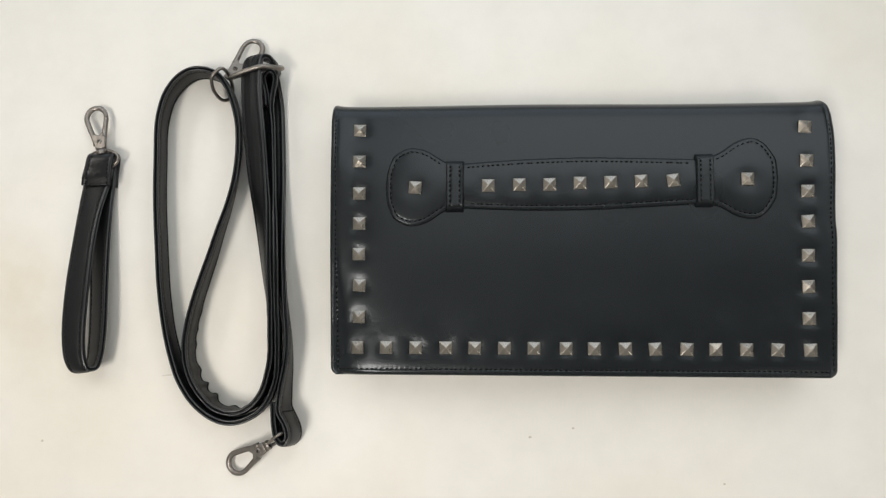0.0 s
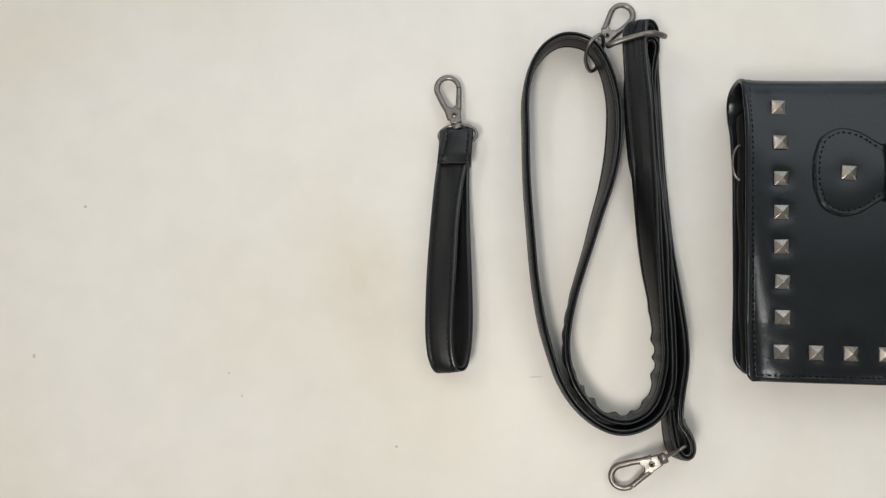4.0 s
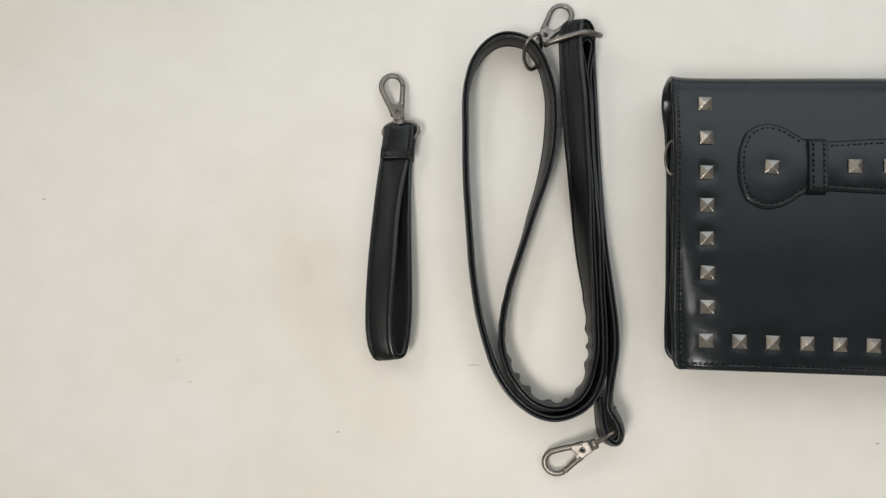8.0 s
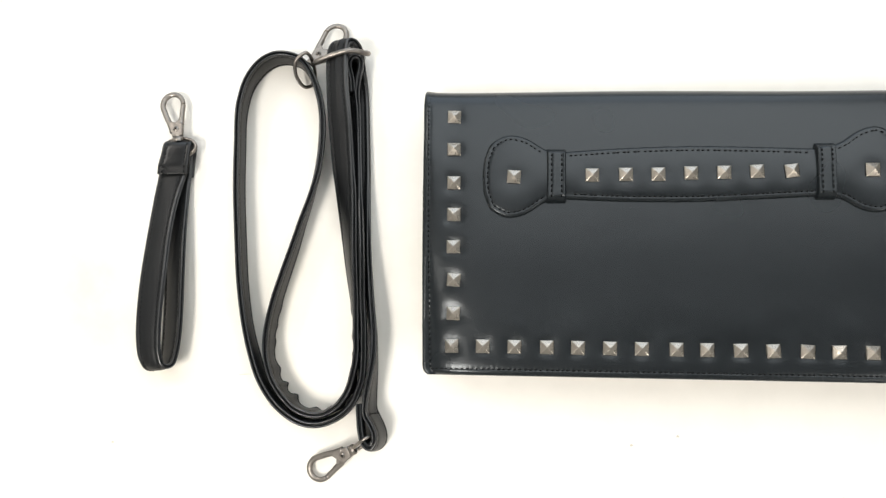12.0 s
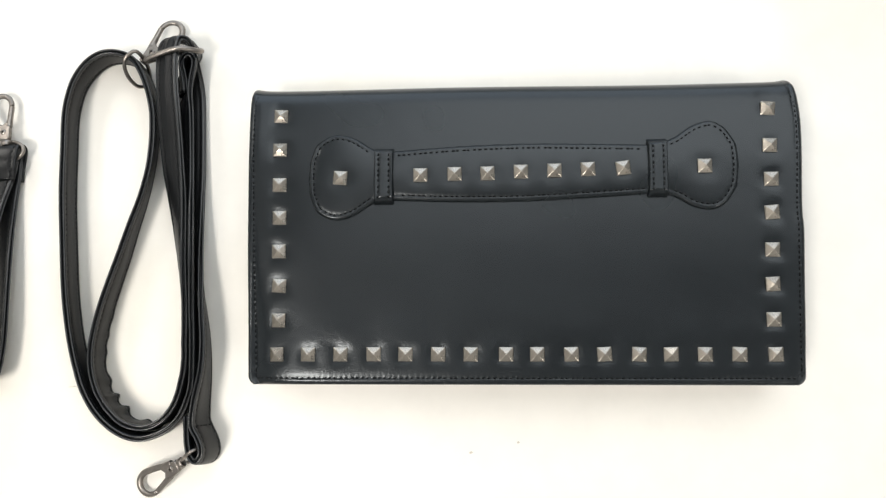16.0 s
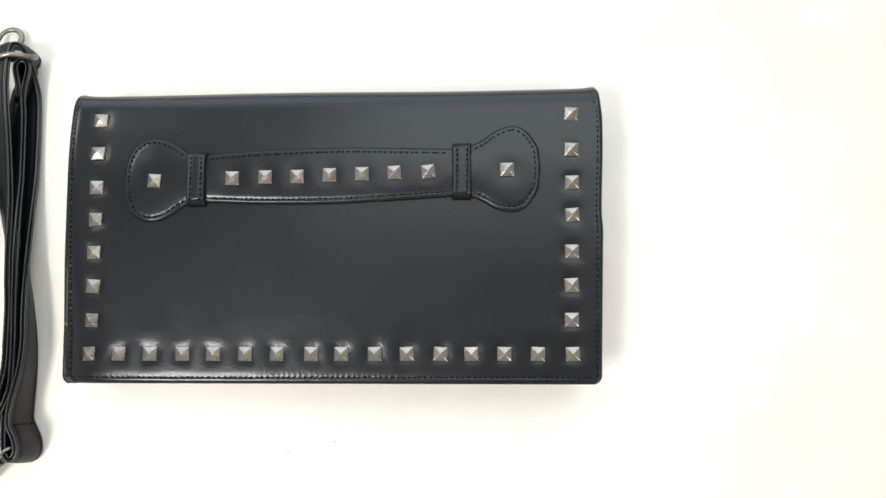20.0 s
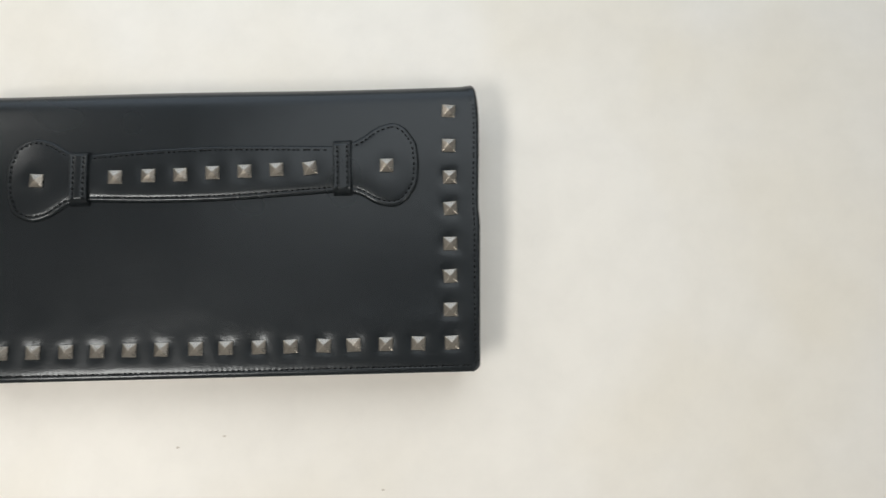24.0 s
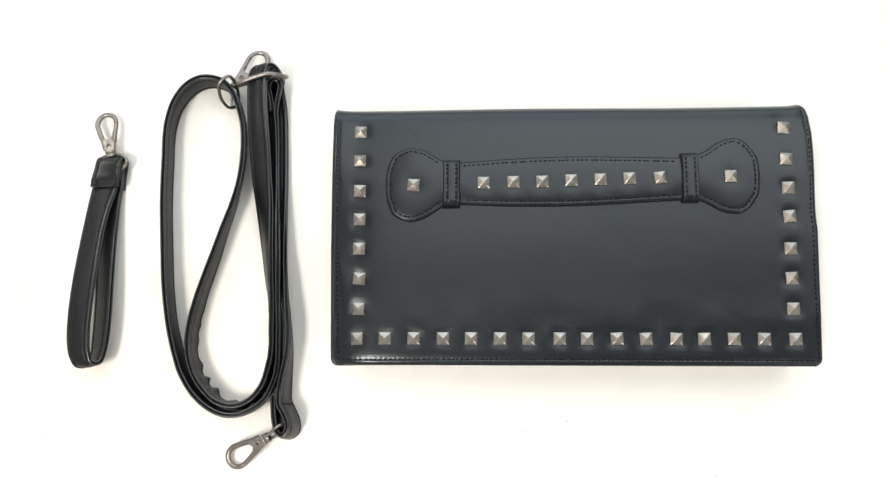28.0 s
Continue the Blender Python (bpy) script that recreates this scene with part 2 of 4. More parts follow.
def wall_with_opening(name, x0, x1, z0, z1):
    """The unseen north wall, with one opening through it, made up for the fill lamp."""
    bm = bmesh.new()
    for a, b, c, d in ((-2.2, x0, FL, CEIL), (x1, 2.2, FL, CEIL), (x0, x1, FL, z0), (x0, x1, z1, CEIL)):
        made = bmesh.ops.create_cube(bm, size=1)
        bmesh.ops.transform(bm, verts=made["verts"], matrix=Matrix.Translation(((a + b) / 2, 2.25, (c + d) / 2)) @ Matrix.Diagonal((b - a, 0.1, d - c, 1)))
    return part(name, bm, WALL, smooth=False)


tagged(wall_with_opening("wall_north", -1.3, 1.1, 0.3, 1.8), "unseen plain pale wall with an opening added for the fill lamp", "wall", kind="structure")
# unseen walls, added; their mid grey dims what the strap faces reflect
tagged(slab("wall_south", -2.2, 2.2, -2.3, -2.2, FL, CEIL, WALL), "unseen plain pale wall closing the room", "wall", kind="structure")
tagged(slab("wall_east", 2.2, 2.3, -2.2, 2.2, FL, CEIL, WALL), "unseen plain pale wall closing the room", "wall", kind="structure")
tagged(slab("wall_west", -2.3, -2.2, -2.2, 2.2, FL, CEIL, WALL), "unseen plain pale wall closing the room", "wall", kind="structure")


# ---- the clutch bag ----
STUDS_LEFT = [(-0.0508, 0.0697), (-0.0506, 0.0504), (-0.0504, 0.0311), (-0.0502, 0.0132), (-0.0502, -0.005), (-0.0497, -0.0235), (-0.0497, -0.0420)]
STUDS_RIGHT = [(0.2114, 0.0697), (0.2109, 0.0493), (0.2110, 0.0313), (0.2109, 0.0138), (0.2104, -0.0059), (0.2100, -0.0238), (0.2097, -0.0421)]
STUDS_FOOT = [(x - 0.0003, -0.0600) for x in (-0.0500, -0.0329, -0.0156, 0.0021, 0.0189, 0.0361, 0.0532, 0.0717, 0.0879, 0.1057, 0.1228, 0.1407, 0.1570, 0.1744, 0.1920, 0.2103)]
STUDS_HANDLE = [(-0.0168, 0.0339), (0.0264, 0.0349), (0.0447, 0.0353), (0.0623, 0.0354), (0.0800, 0.0361), (0.0977, 0.0365), (0.1153, 0.0370), (0.1338, 0.0374), (0.1762, 0.0380)]
FRAME_STUDS = np.array(STUDS_LEFT + STUDS_RIGHT + STUDS_FOOT)

FOLD_Y = 0.0735      # where the front turns into the fold at the back
FOOT, CORNER = -0.0755, 0.0042


def corner_inset(y):
    """Rounding of the two lower corners."""
    d = np.clip(CORNER - (np.asarray(y, float) - FOOT), 0, CORNER * 0.995)
    return CORNER - np.sqrt(CORNER ** 2 - d ** 2)


def side_left(y):
    return np.interp(y, EDGE_L[:, 0], EDGE_L[:, 1]) + corner_inset(y)


def side_right(y):
    return np.interp(y, EDGE_R[:, 0], EDGE_R[:, 1]) - corner_inset(y)


def lift(x, y):
    """How much thicker the filled bag is towards one end."""
    u = np.clip((x + 0.065) / 0.29, 0, 1)
    return 1 + u * np.interp(y, [-0.076, 0.07], [0.04, 0.13])


FOOT_SEAM = 0.0031


def seam_inset(x, y):
    """How far the seam lies from the side of the flap."""
    return np.where(np.asarray(x) < 0.08, np.interp(y, [-0.07, 0.03, 0.08], [0.0032, 0.0033, 0.0033]), np.interp(y, [-0.07, 0.0, 0.08], [0.0024, 0.0029, 0.0030]))


LATTICE = np.random.RandomState(7).rand(64, 64)


def ripple(x, y, scale):
    """Smooth uneven relief between -0.5 and 0.5."""
    u, v = np.asarray(x, float) * scale + 200, np.asarray(y, float) * scale + 200
    i, j = np.floor(u).astype(int), np.floor(v).astype(int)
    f, g = u - i, v - j
    f, g = f * f * (3 - 2 * f), g * g * (3 - 2 * g)
    at = lambda a, b: LATTICE[a % 64, b % 64]
    return at(i, j) * (1 - f) * (1 - g) + at(i + 1, j) * f * (1 - g) + at(i, j + 1) * (1 - f) * g + at(i + 1, j + 1) * f * g - 0.5


BASE = spline([(-0.080, 0.0349), (-0.06, 0.0358), (-0.03, 0.0365), (0.0, 0.0376), (0.025, 0.0385), (0.04, 0.0391), (0.05, 0.0392), (0.06, 0.03875), (0.067, 0.0381), (0.0735, 0.0371), (0.080, 0.0359)], 400)
EDGE_L = spline([(-0.08, -0.0653), (-0.07, -0.0656), (-0.04, -0.0664), (-0.006, -0.0672), (0.025, -0.0675), (0.06, -0.0677), (0.074, -0.0681), (0.080, -0.0682), (0.087, -0.0674), (0.093, -0.0656)], 300)
BACK_L = [(-0.08, -0.0644), (-0.053, -0.0648), (-0.03, -0.0640), (0.04, -0.0634), (0.08, -0.0654), (0.095, -0.0656)]      # the back sheet is a little narrower
BACK_R = [(-0.08, 0.2212), (0.04, 0.2228), (0.095, 0.2232)]
EDGE_R = spline([(-0.08, 0.2246), (-0.06, 0.2248), (-0.04, 0.2253), (-0.006, 0.2263), (0.006, 0.2266), (0.018, 0.2262), (0.054, 0.2276), (0.074, 0.2276), (0.087, 0.2252), (0.093, 0.2240)], 300)


def stud_dip(x, y):
    """How far the studs pull the sheet down."""
    dip = np.zeros_like(np.asarray(x, float) + np.asarray(y, float))
    for sx, sy in FRAME_STUDS:
        dx, dy = x - sx, y - sy
        d = (np.abs(dx) ** 3 + np.abs(dy) ** 3) ** (1 / 3) * (1 + 0.07 * np.sin(3 * np.arctan2(dy, dx) + sx * 900))
        k = 0.8 + 0.5 * math.sin(sx * 700 + sy * 1300)
        dip += 0.00050 * np.exp(-(d / 0.0051) ** 3) + 0.00022 * k * np.exp(-(dx / 0.0080) ** 2 - ((dy - 0.0016) / np.where((dy > 0) & (sy > 0.06), 0.0040, 0.0100)) ** 2)
    return dip


def flap_height(x, y):
    x, y = np.asarray(x, float), np.asarray(y, float)
    base = np.interp(y, BASE[:, 0], BASE[:, 1])
    z = base * lift(x, y)
    dip = stud_dip(x, y)
    # the seam along the edge pulls the sheet in, stitch by stitch
    side = np.minimum(x - side_left(y), side_right(y) - x)
    foot = y - FOOT
    u = np.minimum(side, foot)
    along = np.where(side < foot, y, x)
    w = u - np.where(side < foot, seam_inset(x, y), FOOT_SEAM)
    pull = np.where(w > 0, np.exp(-(w / 0.0018) ** 2), np.exp(-(w / 0.0009) ** 2))
    pucker = np.cos(along * 2 * math.pi / 0.0029 + 4 * ripple(x, y, 150)) + 1.2 * ripple(along, w * 0.5, 330)
    seam = (0.00015 + 0.00003 * pucker * (foot < side) + 0.00020 * ripple(x, y, 60)) * pull + 0.00012 * np.exp(-(w / 0.0006) ** 2)
    fall = 0.0010 * np.exp(-np.maximum(u, 0) / 0.0011)
    # the sides sag towards the foot
    sag_l = np.interp(y, [-0.075, -0.045, -0.01, 0.03, 0.06], [0.0064, 0.0058, 0.0022, 0.0002, -0.0014])
    sag_r = np.interp(y, [-0.075, -0.045, 0.0, 0.05], [-0.0002, -0.0012, -0.0010, 0.0])
    inside = x - side_left(y) - seam_inset(-0.06, y)
    fall = fall + sag_l * np.where(inside > 0, np.exp(-np.maximum(inside, 0) / 0.0100), 1 + np.clip(inside / 0.0033, -1, 0) * 0.30) + sag_r * np.exp(-np.maximum(side_right(y) - x, 0) / 0.0055)
    low = np.exp(-((y + 0.050) / 0.010) ** 2)
    wave = 0.00012 * ripple(x, y, 28) + 0.00004 * ripple(x + y * 0.6, y, 110) + (0.00003 * ripple(x, y + 0.4 * x, 420) + 0.00003 * ripple(x + 0.3 * y, y, 720) + 0.00055 * ripple(x, y * 0.7, 62)) * low
    return z - dip - seam - fall + wave


bag = tagged(new("clutch_bag"), "black leather fold-over clutch bag with metal pyramid studs", "bag")

# flap: front sheet, fold and back sheet in one piece with rolled edges
ROWS = np.r_[FOOT + 0.005 * np.linspace(0, 1, 24) ** 2, np.linspace(FOOT + 0.005, FOLD_Y, 290)[1:]]
NU, NF, NR, NB = 560, len(ROWS), 56, 20
# the fold at the back, full above and flat below: (way back, share of the height)
FOLD = spline([(w, k * 0.037) for w, k in [(0.0, 1.0), (0.003, 0.984), (0.006, 0.961), (0.0095, 0.917), (0.0125, 0.846), (0.0147, 0.730), (0.016, 0.56), (0.0157, 0.36), (0.0138, 0.185), (0.0095, 0.065), (0.003, 0.008), (-0.003, 0.0)]], NR) / np.array([1, 0.037])
THICK = 0.0026


def flap_profile():
    """(y, share of the front height, offset) rows: front by y, fold by angle, then the back sheet."""
    rows = []
    for y in ROWS:
        rows.append(("front", y))
    for k in range(1, NR):
        rows.append(("fold", k))
    for y in [*np.linspace(FOLD_Y + FOLD[-1][0], -0.062, NB)[1:], *(-0.062 - 0.0095 * np.sin(np.linspace(0, math.pi / 2, 16)[1:]))]:
        rows.append(("back", y))
    return rows


def build_flap():
    us = np.linspace(0, 1, NU)
    V = []
    rows = flap_profile()
    for kind, q in rows:
        if kind == "front":
            y = np.full(NU, q)
            x = side_left(q) + us * (side_right(q) - side_left(q))
            z = flap_height(x, y)
        elif kind == "fold":
            off, share = FOLD[q]
            w = q / (NR - 1)
            yy = FOLD_Y + off
            xl, xr = (1 - w) * side_left(yy) + w * np.interp(yy, *zip(*BACK_L)), (1 - w) * side_right(yy) + w * np.interp(yy, *zip(*BACK_R))
            x = xl + us * (xr - xl)
            edge_y = np.full(NU, FOLD_Y)
            top = flap_height(x, edge_y) + stud_dip(x, edge_y) * (1 - (1 - w) ** 6)
            y = yy + 0.0004 * math.sin(w * math.pi) * np.sin(x * 31)
            z = 0.0012 + (top - 0.0012) * share
            # the edge of the fold stands a little proud of the middle
            rim = 0.0010 * math.sin(min(1, w * 2.2) * math.pi / 2) * np.exp(-np.minimum(us, 1 - us) * 0.29 / 0.0028)
            y, z = y + rim * math.sin(w * math.pi), z + rim * math.cos(w * math.pi)
        else:
            y = np.full(NU, q)
            turn = 0.0085 * (1 - math.sqrt(max(0.002, 1 - (max(0, -0.063 - q) / 0.0085) ** 2)))
            xl, xr = np.interp(q, *zip(*BACK_L)) + turn, np.interp(q, *zip(*BACK_R)) - turn
            x = xl + us * (xr - xl)
            z = np.full(NU, 0.0012)
        V.append(np.stack([x, y, z], 1))
    V = np.array(V)                       # rows, NU, 3
    du = np.gradient(V, axis=1)
    dv = np.gradient(V, axis=0)
    N = np.cross(du, dv)
    N /= np.linalg.norm(N, axis=2)[..., None]
    inner = V - N * THICK
    m = V.shape[0]
    # rolled rim: half-round from the outer to the inner sheet along every border
    loop = [(i, 0) for i in range(m)] + [(m - 1, j) for j in range(1, NU)] + [(i, NU - 1) for i in range(m - 2, -1, -1)] + [(0, j) for j in range(NU - 2, 0, -1)]
    verts = [*V.reshape(-1, 3), *inner.reshape(-1, 3)]
    faces = [tuple(f) for f in grid_faces(m, NU)] + [tuple(k + m * NU for k in f[::-1]) for f in grid_faces(m, NU)]
    rings = []
    steps = 5
    mid = np.array([V[i, j] * 0.5 + inner[i, j] * 0.5 for i, j in loop])
    nn = np.array([N[i, j] for i, j in loop])
    tang = np.roll(mid, -1, 0) - np.roll(mid, 1, 0)
    tang /= np.linalg.norm(tang, axis=1)[:, None] + 1e-12
    out = np.cross(tang, nn)
    for _ in range(16):
        out = (np.roll(out, 1, 0) + 2 * out + np.roll(out, -1, 0)) / 4
        nn = (np.roll(nn, 1, 0) + 2 * nn + np.roll(nn, -1, 0)) / 4
    out /= np.linalg.norm(out, axis=1)[:, None]
    nn /= np.linalg.norm(nn, axis=1)[:, None]
    first = out[m // 4]
    if first[0] > 0:
        out = -out
    for s in range(1, steps):
        a = math.pi * s / steps
        ring = mid + nn * (THICK / 2) * math.cos(a) + out * (THICK / 2) * math.sin(a)
        base = len(verts)
        verts += list(ring)
        rings.append([base + k for k in range(len(loop))])
    allrings = [[i * NU + j for i, j in loop]] + rings + [[m * NU + i * NU + j for i, j in loop]]
    n = len(loop)
    for r0, r1 in zip(allrings, allrings[1:]):
        for k in range(n):
            faces.append((r0[k], r1[k], r1[(k + 1) % n], r0[(k + 1) % n]))
    verts = np.array(verts)
    verts[:, 1] = np.maximum(verts[:, 1], FOOT - 0.0003)      # the rim keeps one line along the foot
    bm = bmesh.new()
    me = bpy.data.meshes.new("tmp")
    me.from_pydata([tuple(map(float, v)) for v in verts], [], faces)
    bm.from_mesh(me)
    bpy.data.meshes.remove(me)
    return part("flap", bm, LEATHER, bag, "smooth black leather flap with a stitched edge"), V, N


flap, SHEET, SHEET_N = build_flap()


def sheet_line(rows, right):
    """A line on the flap along one of its sides, with its normals."""
    P, M = [], []
    for i in rows:
        row = SHEET[i][::-1] if right else SHEET[i]
        nrm = SHEET_N[i][::-1] if right else SHEET_N[i]
        k = float(seam_inset(*row[0][:2])) / np.linalg.norm(row[1] - row[0])
        a, f = int(k), k - int(k)
        P.append(row[a] * (1 - f) + row[a + 1] * f)
        M.append(nrm[a] * (1 - f) + nrm[a + 1] * f)
    return np.array(P), np.array(M)


UP_SIGN = 1 if SHEET_N[100, 200, 2] > 0 else -1
for right in (False, True):
    path, nrm = sheet_line([i for i in range(NF + 20) if i >= NF or ROWS[i] > FOOT + FOOT_SEAM], right)
    low = np.interp(np.arange(len(path)), [len(path) - 50, len(path) - 20], [-0.0001, 0.0003])[:, None]
    stitches("stitching", path - nrm * UP_SIGN * low, nrm * UP_SIGN, flap)
foot_x = np.linspace(side_left(-0.06) + 0.0036, side_right(-0.06) - 0.0026, 400)
foot_path = np.c_[foot_x, np.full(400, FOOT + FOOT_SEAM), flap_height(foot_x, np.full(400, FOOT + FOOT_SEAM)) + 0.0001]
stitches("stitching", foot_path, np.tile([0, 0, 1.0], (400, 1)), flap)


# body under the flap: three soft pleated layers
def cushion(name, x0, x1, y0, y1, z0, z1, r, mat, parent, label="", wob=0.0, nx=90, ny=50):
    """A soft slab with rounded rim."""
    ring_n = 10
    zc, hz = (z0 + z1) / 2, (z1 - z0) / 2
    prof = [(-(r - r * math.cos(a)), hz * math.sin(a)) for a in np.linspace(-math.pi / 2, math.pi / 2, ring_n)]
    border = []
    for k in range(nx):
        border.append((x0 + (x1 - x0) * k / nx, y0))
    for k in range(ny):
        border.append((x1, y0 + (y1 - y0) * k / ny))
    for k in range(nx):
        border.append((x1 - (x1 - x0) * k / nx, y1))
    for k in range(ny):
        border.append((x0, y1 - (y1 - y0) * k / ny))
    B = np.array(border)
    c = np.array([(x0 + x1) / 2, (y0 + y1) / 2])
    verts, faces = [], []
    n = len(B)
    for off, dz in prof:
        for b in B:
            d = np.array([np.sign(b[0] - c[0]) * (abs(abs(b[0] - c[0]) - (x1 - x0) / 2) < 1e-9), np.sign(b[1] - c[1]) * (abs(abs(b[1] - c[1]) - (y1 - y0) / 2) < 1e-9)])
            w = wob * math.sin(b[0] * 75 + b[1] * 110 + z0 * 900)
            q = b + d * (off + w)
            # round the corners
            ex, ey = (x1 - x0) / 2 - abs(q[0] - c[0]), (y1 - y0) / 2 - abs(q[1] - c[1])
            R = 0.006
            if ex < R and ey < R:
                v = np.array([R - ex, R - ey])
                l = np.linalg.norm(v)
                if l > R:
                    v = v * R / l
                q = c + np.sign(q - c) * (np.array([(x1 - x0) / 2, (y1 - y0) / 2]) - R + v)
            verts.append((q[0], q[1], (zc + dz) * float(lift(q[0], q[1]))))
    faces = grid_faces(ring_n, n, False, True)
    faces.append(tuple(range(n))[::-1])
    faces.append(tuple((ring_n - 1) * n + k for k in range(n)))
    return mesh_ob(name, verts, faces, mat, parent, label)


cushion("back_panel", -0.0636, 0.2218, -0.0735, 0.0760, 0.0042, 0.0125, 0.0030, LINING, bag, "", 0.0005)
cushion("gusset", -0.0610, 0.2218, -0.0738, 0.0750, 0.0126, 0.0205, 0.0034, LINING, bag, "pleated dark leather side gusset", 0.0006)
cushion("front_panel", -0.0628, 0.2225, -0.0730, 0.0755, 0.0206, 0.0280, 0.0030, LINING, bag, "", 0.0004)

# the handle strap laid along the flap
HA, HB = -0.0343, 0.1942
HX = [HA, -0.0338, -0.0325, -0.0294, -0.0205, -0.0102, 0.0009, 0.0075, 0.0141, 0.0455, 0.0800, 0.1090, 0.1470, 0.1510, 0.1605, 0.1705, 0.1800, 0.1865, 0.1905, 0.1932, HB]
HH = [0.0010, 0.0080, 0.0125, 0.0190, 0.0235, 0.0217, 0.0149, 0.0133, 0.0136, 0.0152, 0.0157, 0.0149, 0.0133, 0.0132, 0.0158, 0.0218, 0.0239, 0.0210, 0.0160, 0.0105, 0.0010]
HC = [(HA, 0.0345), (-0.02, 0.0348), (0.001, 0.0350), (0.0141, 0.0352), (0.08, 0.0362), (0.147, 0.0371), (0.1605, 0.0380), (0.18, 0.0392), (HB, 0.0390)]


def handle_half(x):
    P = spline(np.c_[HX, HH], 400)
    return np.interp(x, P[:, 0], P[:, 1])


def handle_mid(x):
    return np.interp(x, *zip(*HC))


def handle_outline(inset, n=900):
    """The outline of the handle strap, moved inwards."""
    a = np.linspace(0, math.pi, n // 2)
    xs = (HA + HB) / 2 - (HB - HA) / 2 * np.cos(a)
    up = np.c_[xs, handle_mid(xs) + handle_half(xs)]
    down = np.c_[xs, handle_mid(xs) - handle_half(xs)][::-1]
    P = spline(np.vstack([up[4:-4:3], down[4:-4:3]]), n, True)
    T = np.roll(P, -3, 0) - np.roll(P, 3, 0)
    T /= np.linalg.norm(T, axis=1)[:, None]
    return P + np.c_[T[:, 1], -T[:, 0]] * inset


def edge_distance(x, y):
    """How far a point of the handle strap lies from its outline."""
    q = np.stack([np.ravel(x), np.ravel(y)], 1)
    best = np.full(len(q), 1.0)
    for o in OUTLINE:
        np.minimum(best, np.hypot(q[:, 0] - o[0], q[:, 1] - o[1]), out=best)
    inside = np.abs(q[:, 1] - handle_mid(q[:, 0])) < handle_half(q[:, 0]) - 1e-6
    return np.where(inside, best, 0).reshape(np.shape(x))


OUTLINE = handle_outline(0.0)


def handle_top(x, y):
    """Upper face of the handle strap."""
    x, y = np.asarray(x, float), np.asarray(y, float)
    h = handle_half(x)
    d = edge_distance(x, y)
    rim = 0.0023 * np.sqrt(np.clip(1 - (1 - np.clip(d / 0.0016, 0, 1)) ** 2, 0, 1))
    groove = (0.00017 + 0.00006 * np.cos(x * 2 * math.pi / 0.0029)) * np.exp(-((d - 0.0028) / 0.0008) ** 2)
    v2 = np.clip(((y - handle_mid(x)) / np.maximum(h, 1e-4)) ** 2, 0, 1)
    end = np.clip(np.minimum(x - HA, HB - x) / 0.022, 0, 1)
    belly = 0.0011 * (1 - v2) * np.sin(end * math.pi / 2)
    dip = np.zeros_like(x)
    for sx, sy in STUDS_HANDLE:
        dip = dip + 0.0006 * np.exp(-((x - sx) ** 2 + (y - sy) ** 2) / (2 * 0.0048 ** 2))
    return flap_height(x, y) - 0.0006 + rim - groove + belly - dip


def build_handle():
    a = np.linspace(0, 1, 260)
    xs = HA + (HB - HA) * (0.5 * a + 0.5 * (0.5 - 0.5 * np.cos(math.pi * a)))
    vs = np.sin(np.linspace(-math.pi / 2, math.pi / 2, 61))
    X = np.repeat(xs[:, None], 61, 1)
    Y = handle_mid(X) + vs[None] * handle_half(X)
    Z = handle_top(X, Y)
    top = np.stack([X, Y, Z], 2)
    low = np.stack([X, Y, flap_height(X, Y) - 0.0012], 2)
    n = 260 * 61
    verts = [*top.reshape(-1, 3), *low.reshape(-1, 3)]
    faces = grid_faces(260, 61) + [tuple(k + n for k in f[::-1]) for f in grid_faces(260, 61)]
    border = [i * 61 for i in range(260)] + [259 * 61 + j for j in range(1, 61)] + [i * 61 + 60 for i in range(258, -1, -1)] + [j for j in range(59, 0, -1)]
    m = len(border)
    faces += [(border[k], border[(k + 1) % m], border[(k + 1) % m] + n, border[k] + n) for k in range(m)]
    bm = bmesh.new()
    me = bpy.data.meshes.new("tmp")
    me.from_pydata([tuple(map(float, v)) for v in verts], [], faces)
    bm.from_mesh(me)
    bpy.data.meshes.remove(me)
    return part("handle_strap", bm, LEATHER, bag, "black leather handle strap with rounded ends, stitched all round")


handle = build_handle()


def handle_seams():
    ring = handle_outline(0.0028)
    for lo, hi, sign in ((-1, 0.0005, 0), (0.0132, 0.1456, 1), (0.0132, 0.1456, -1), (0.1580, 1, 0)):
        on = (ring[:, 0] > lo) & (ring[:, 0] < hi) & ((ring[:, 1] - handle_mid(ring[:, 0])) * sign >= 0)
        run = np.roll(ring, -int(np.argmax(on & ~np.roll(on, 1))), 0)[:on.sum()]
        path = np.c_[run, handle_top(run[:, 0], run[:, 1]) + 0.0001]
        stitches("stitching", path, np.tile([0, 0, 1.0], (len(path), 1)), handle)


handle_seams()


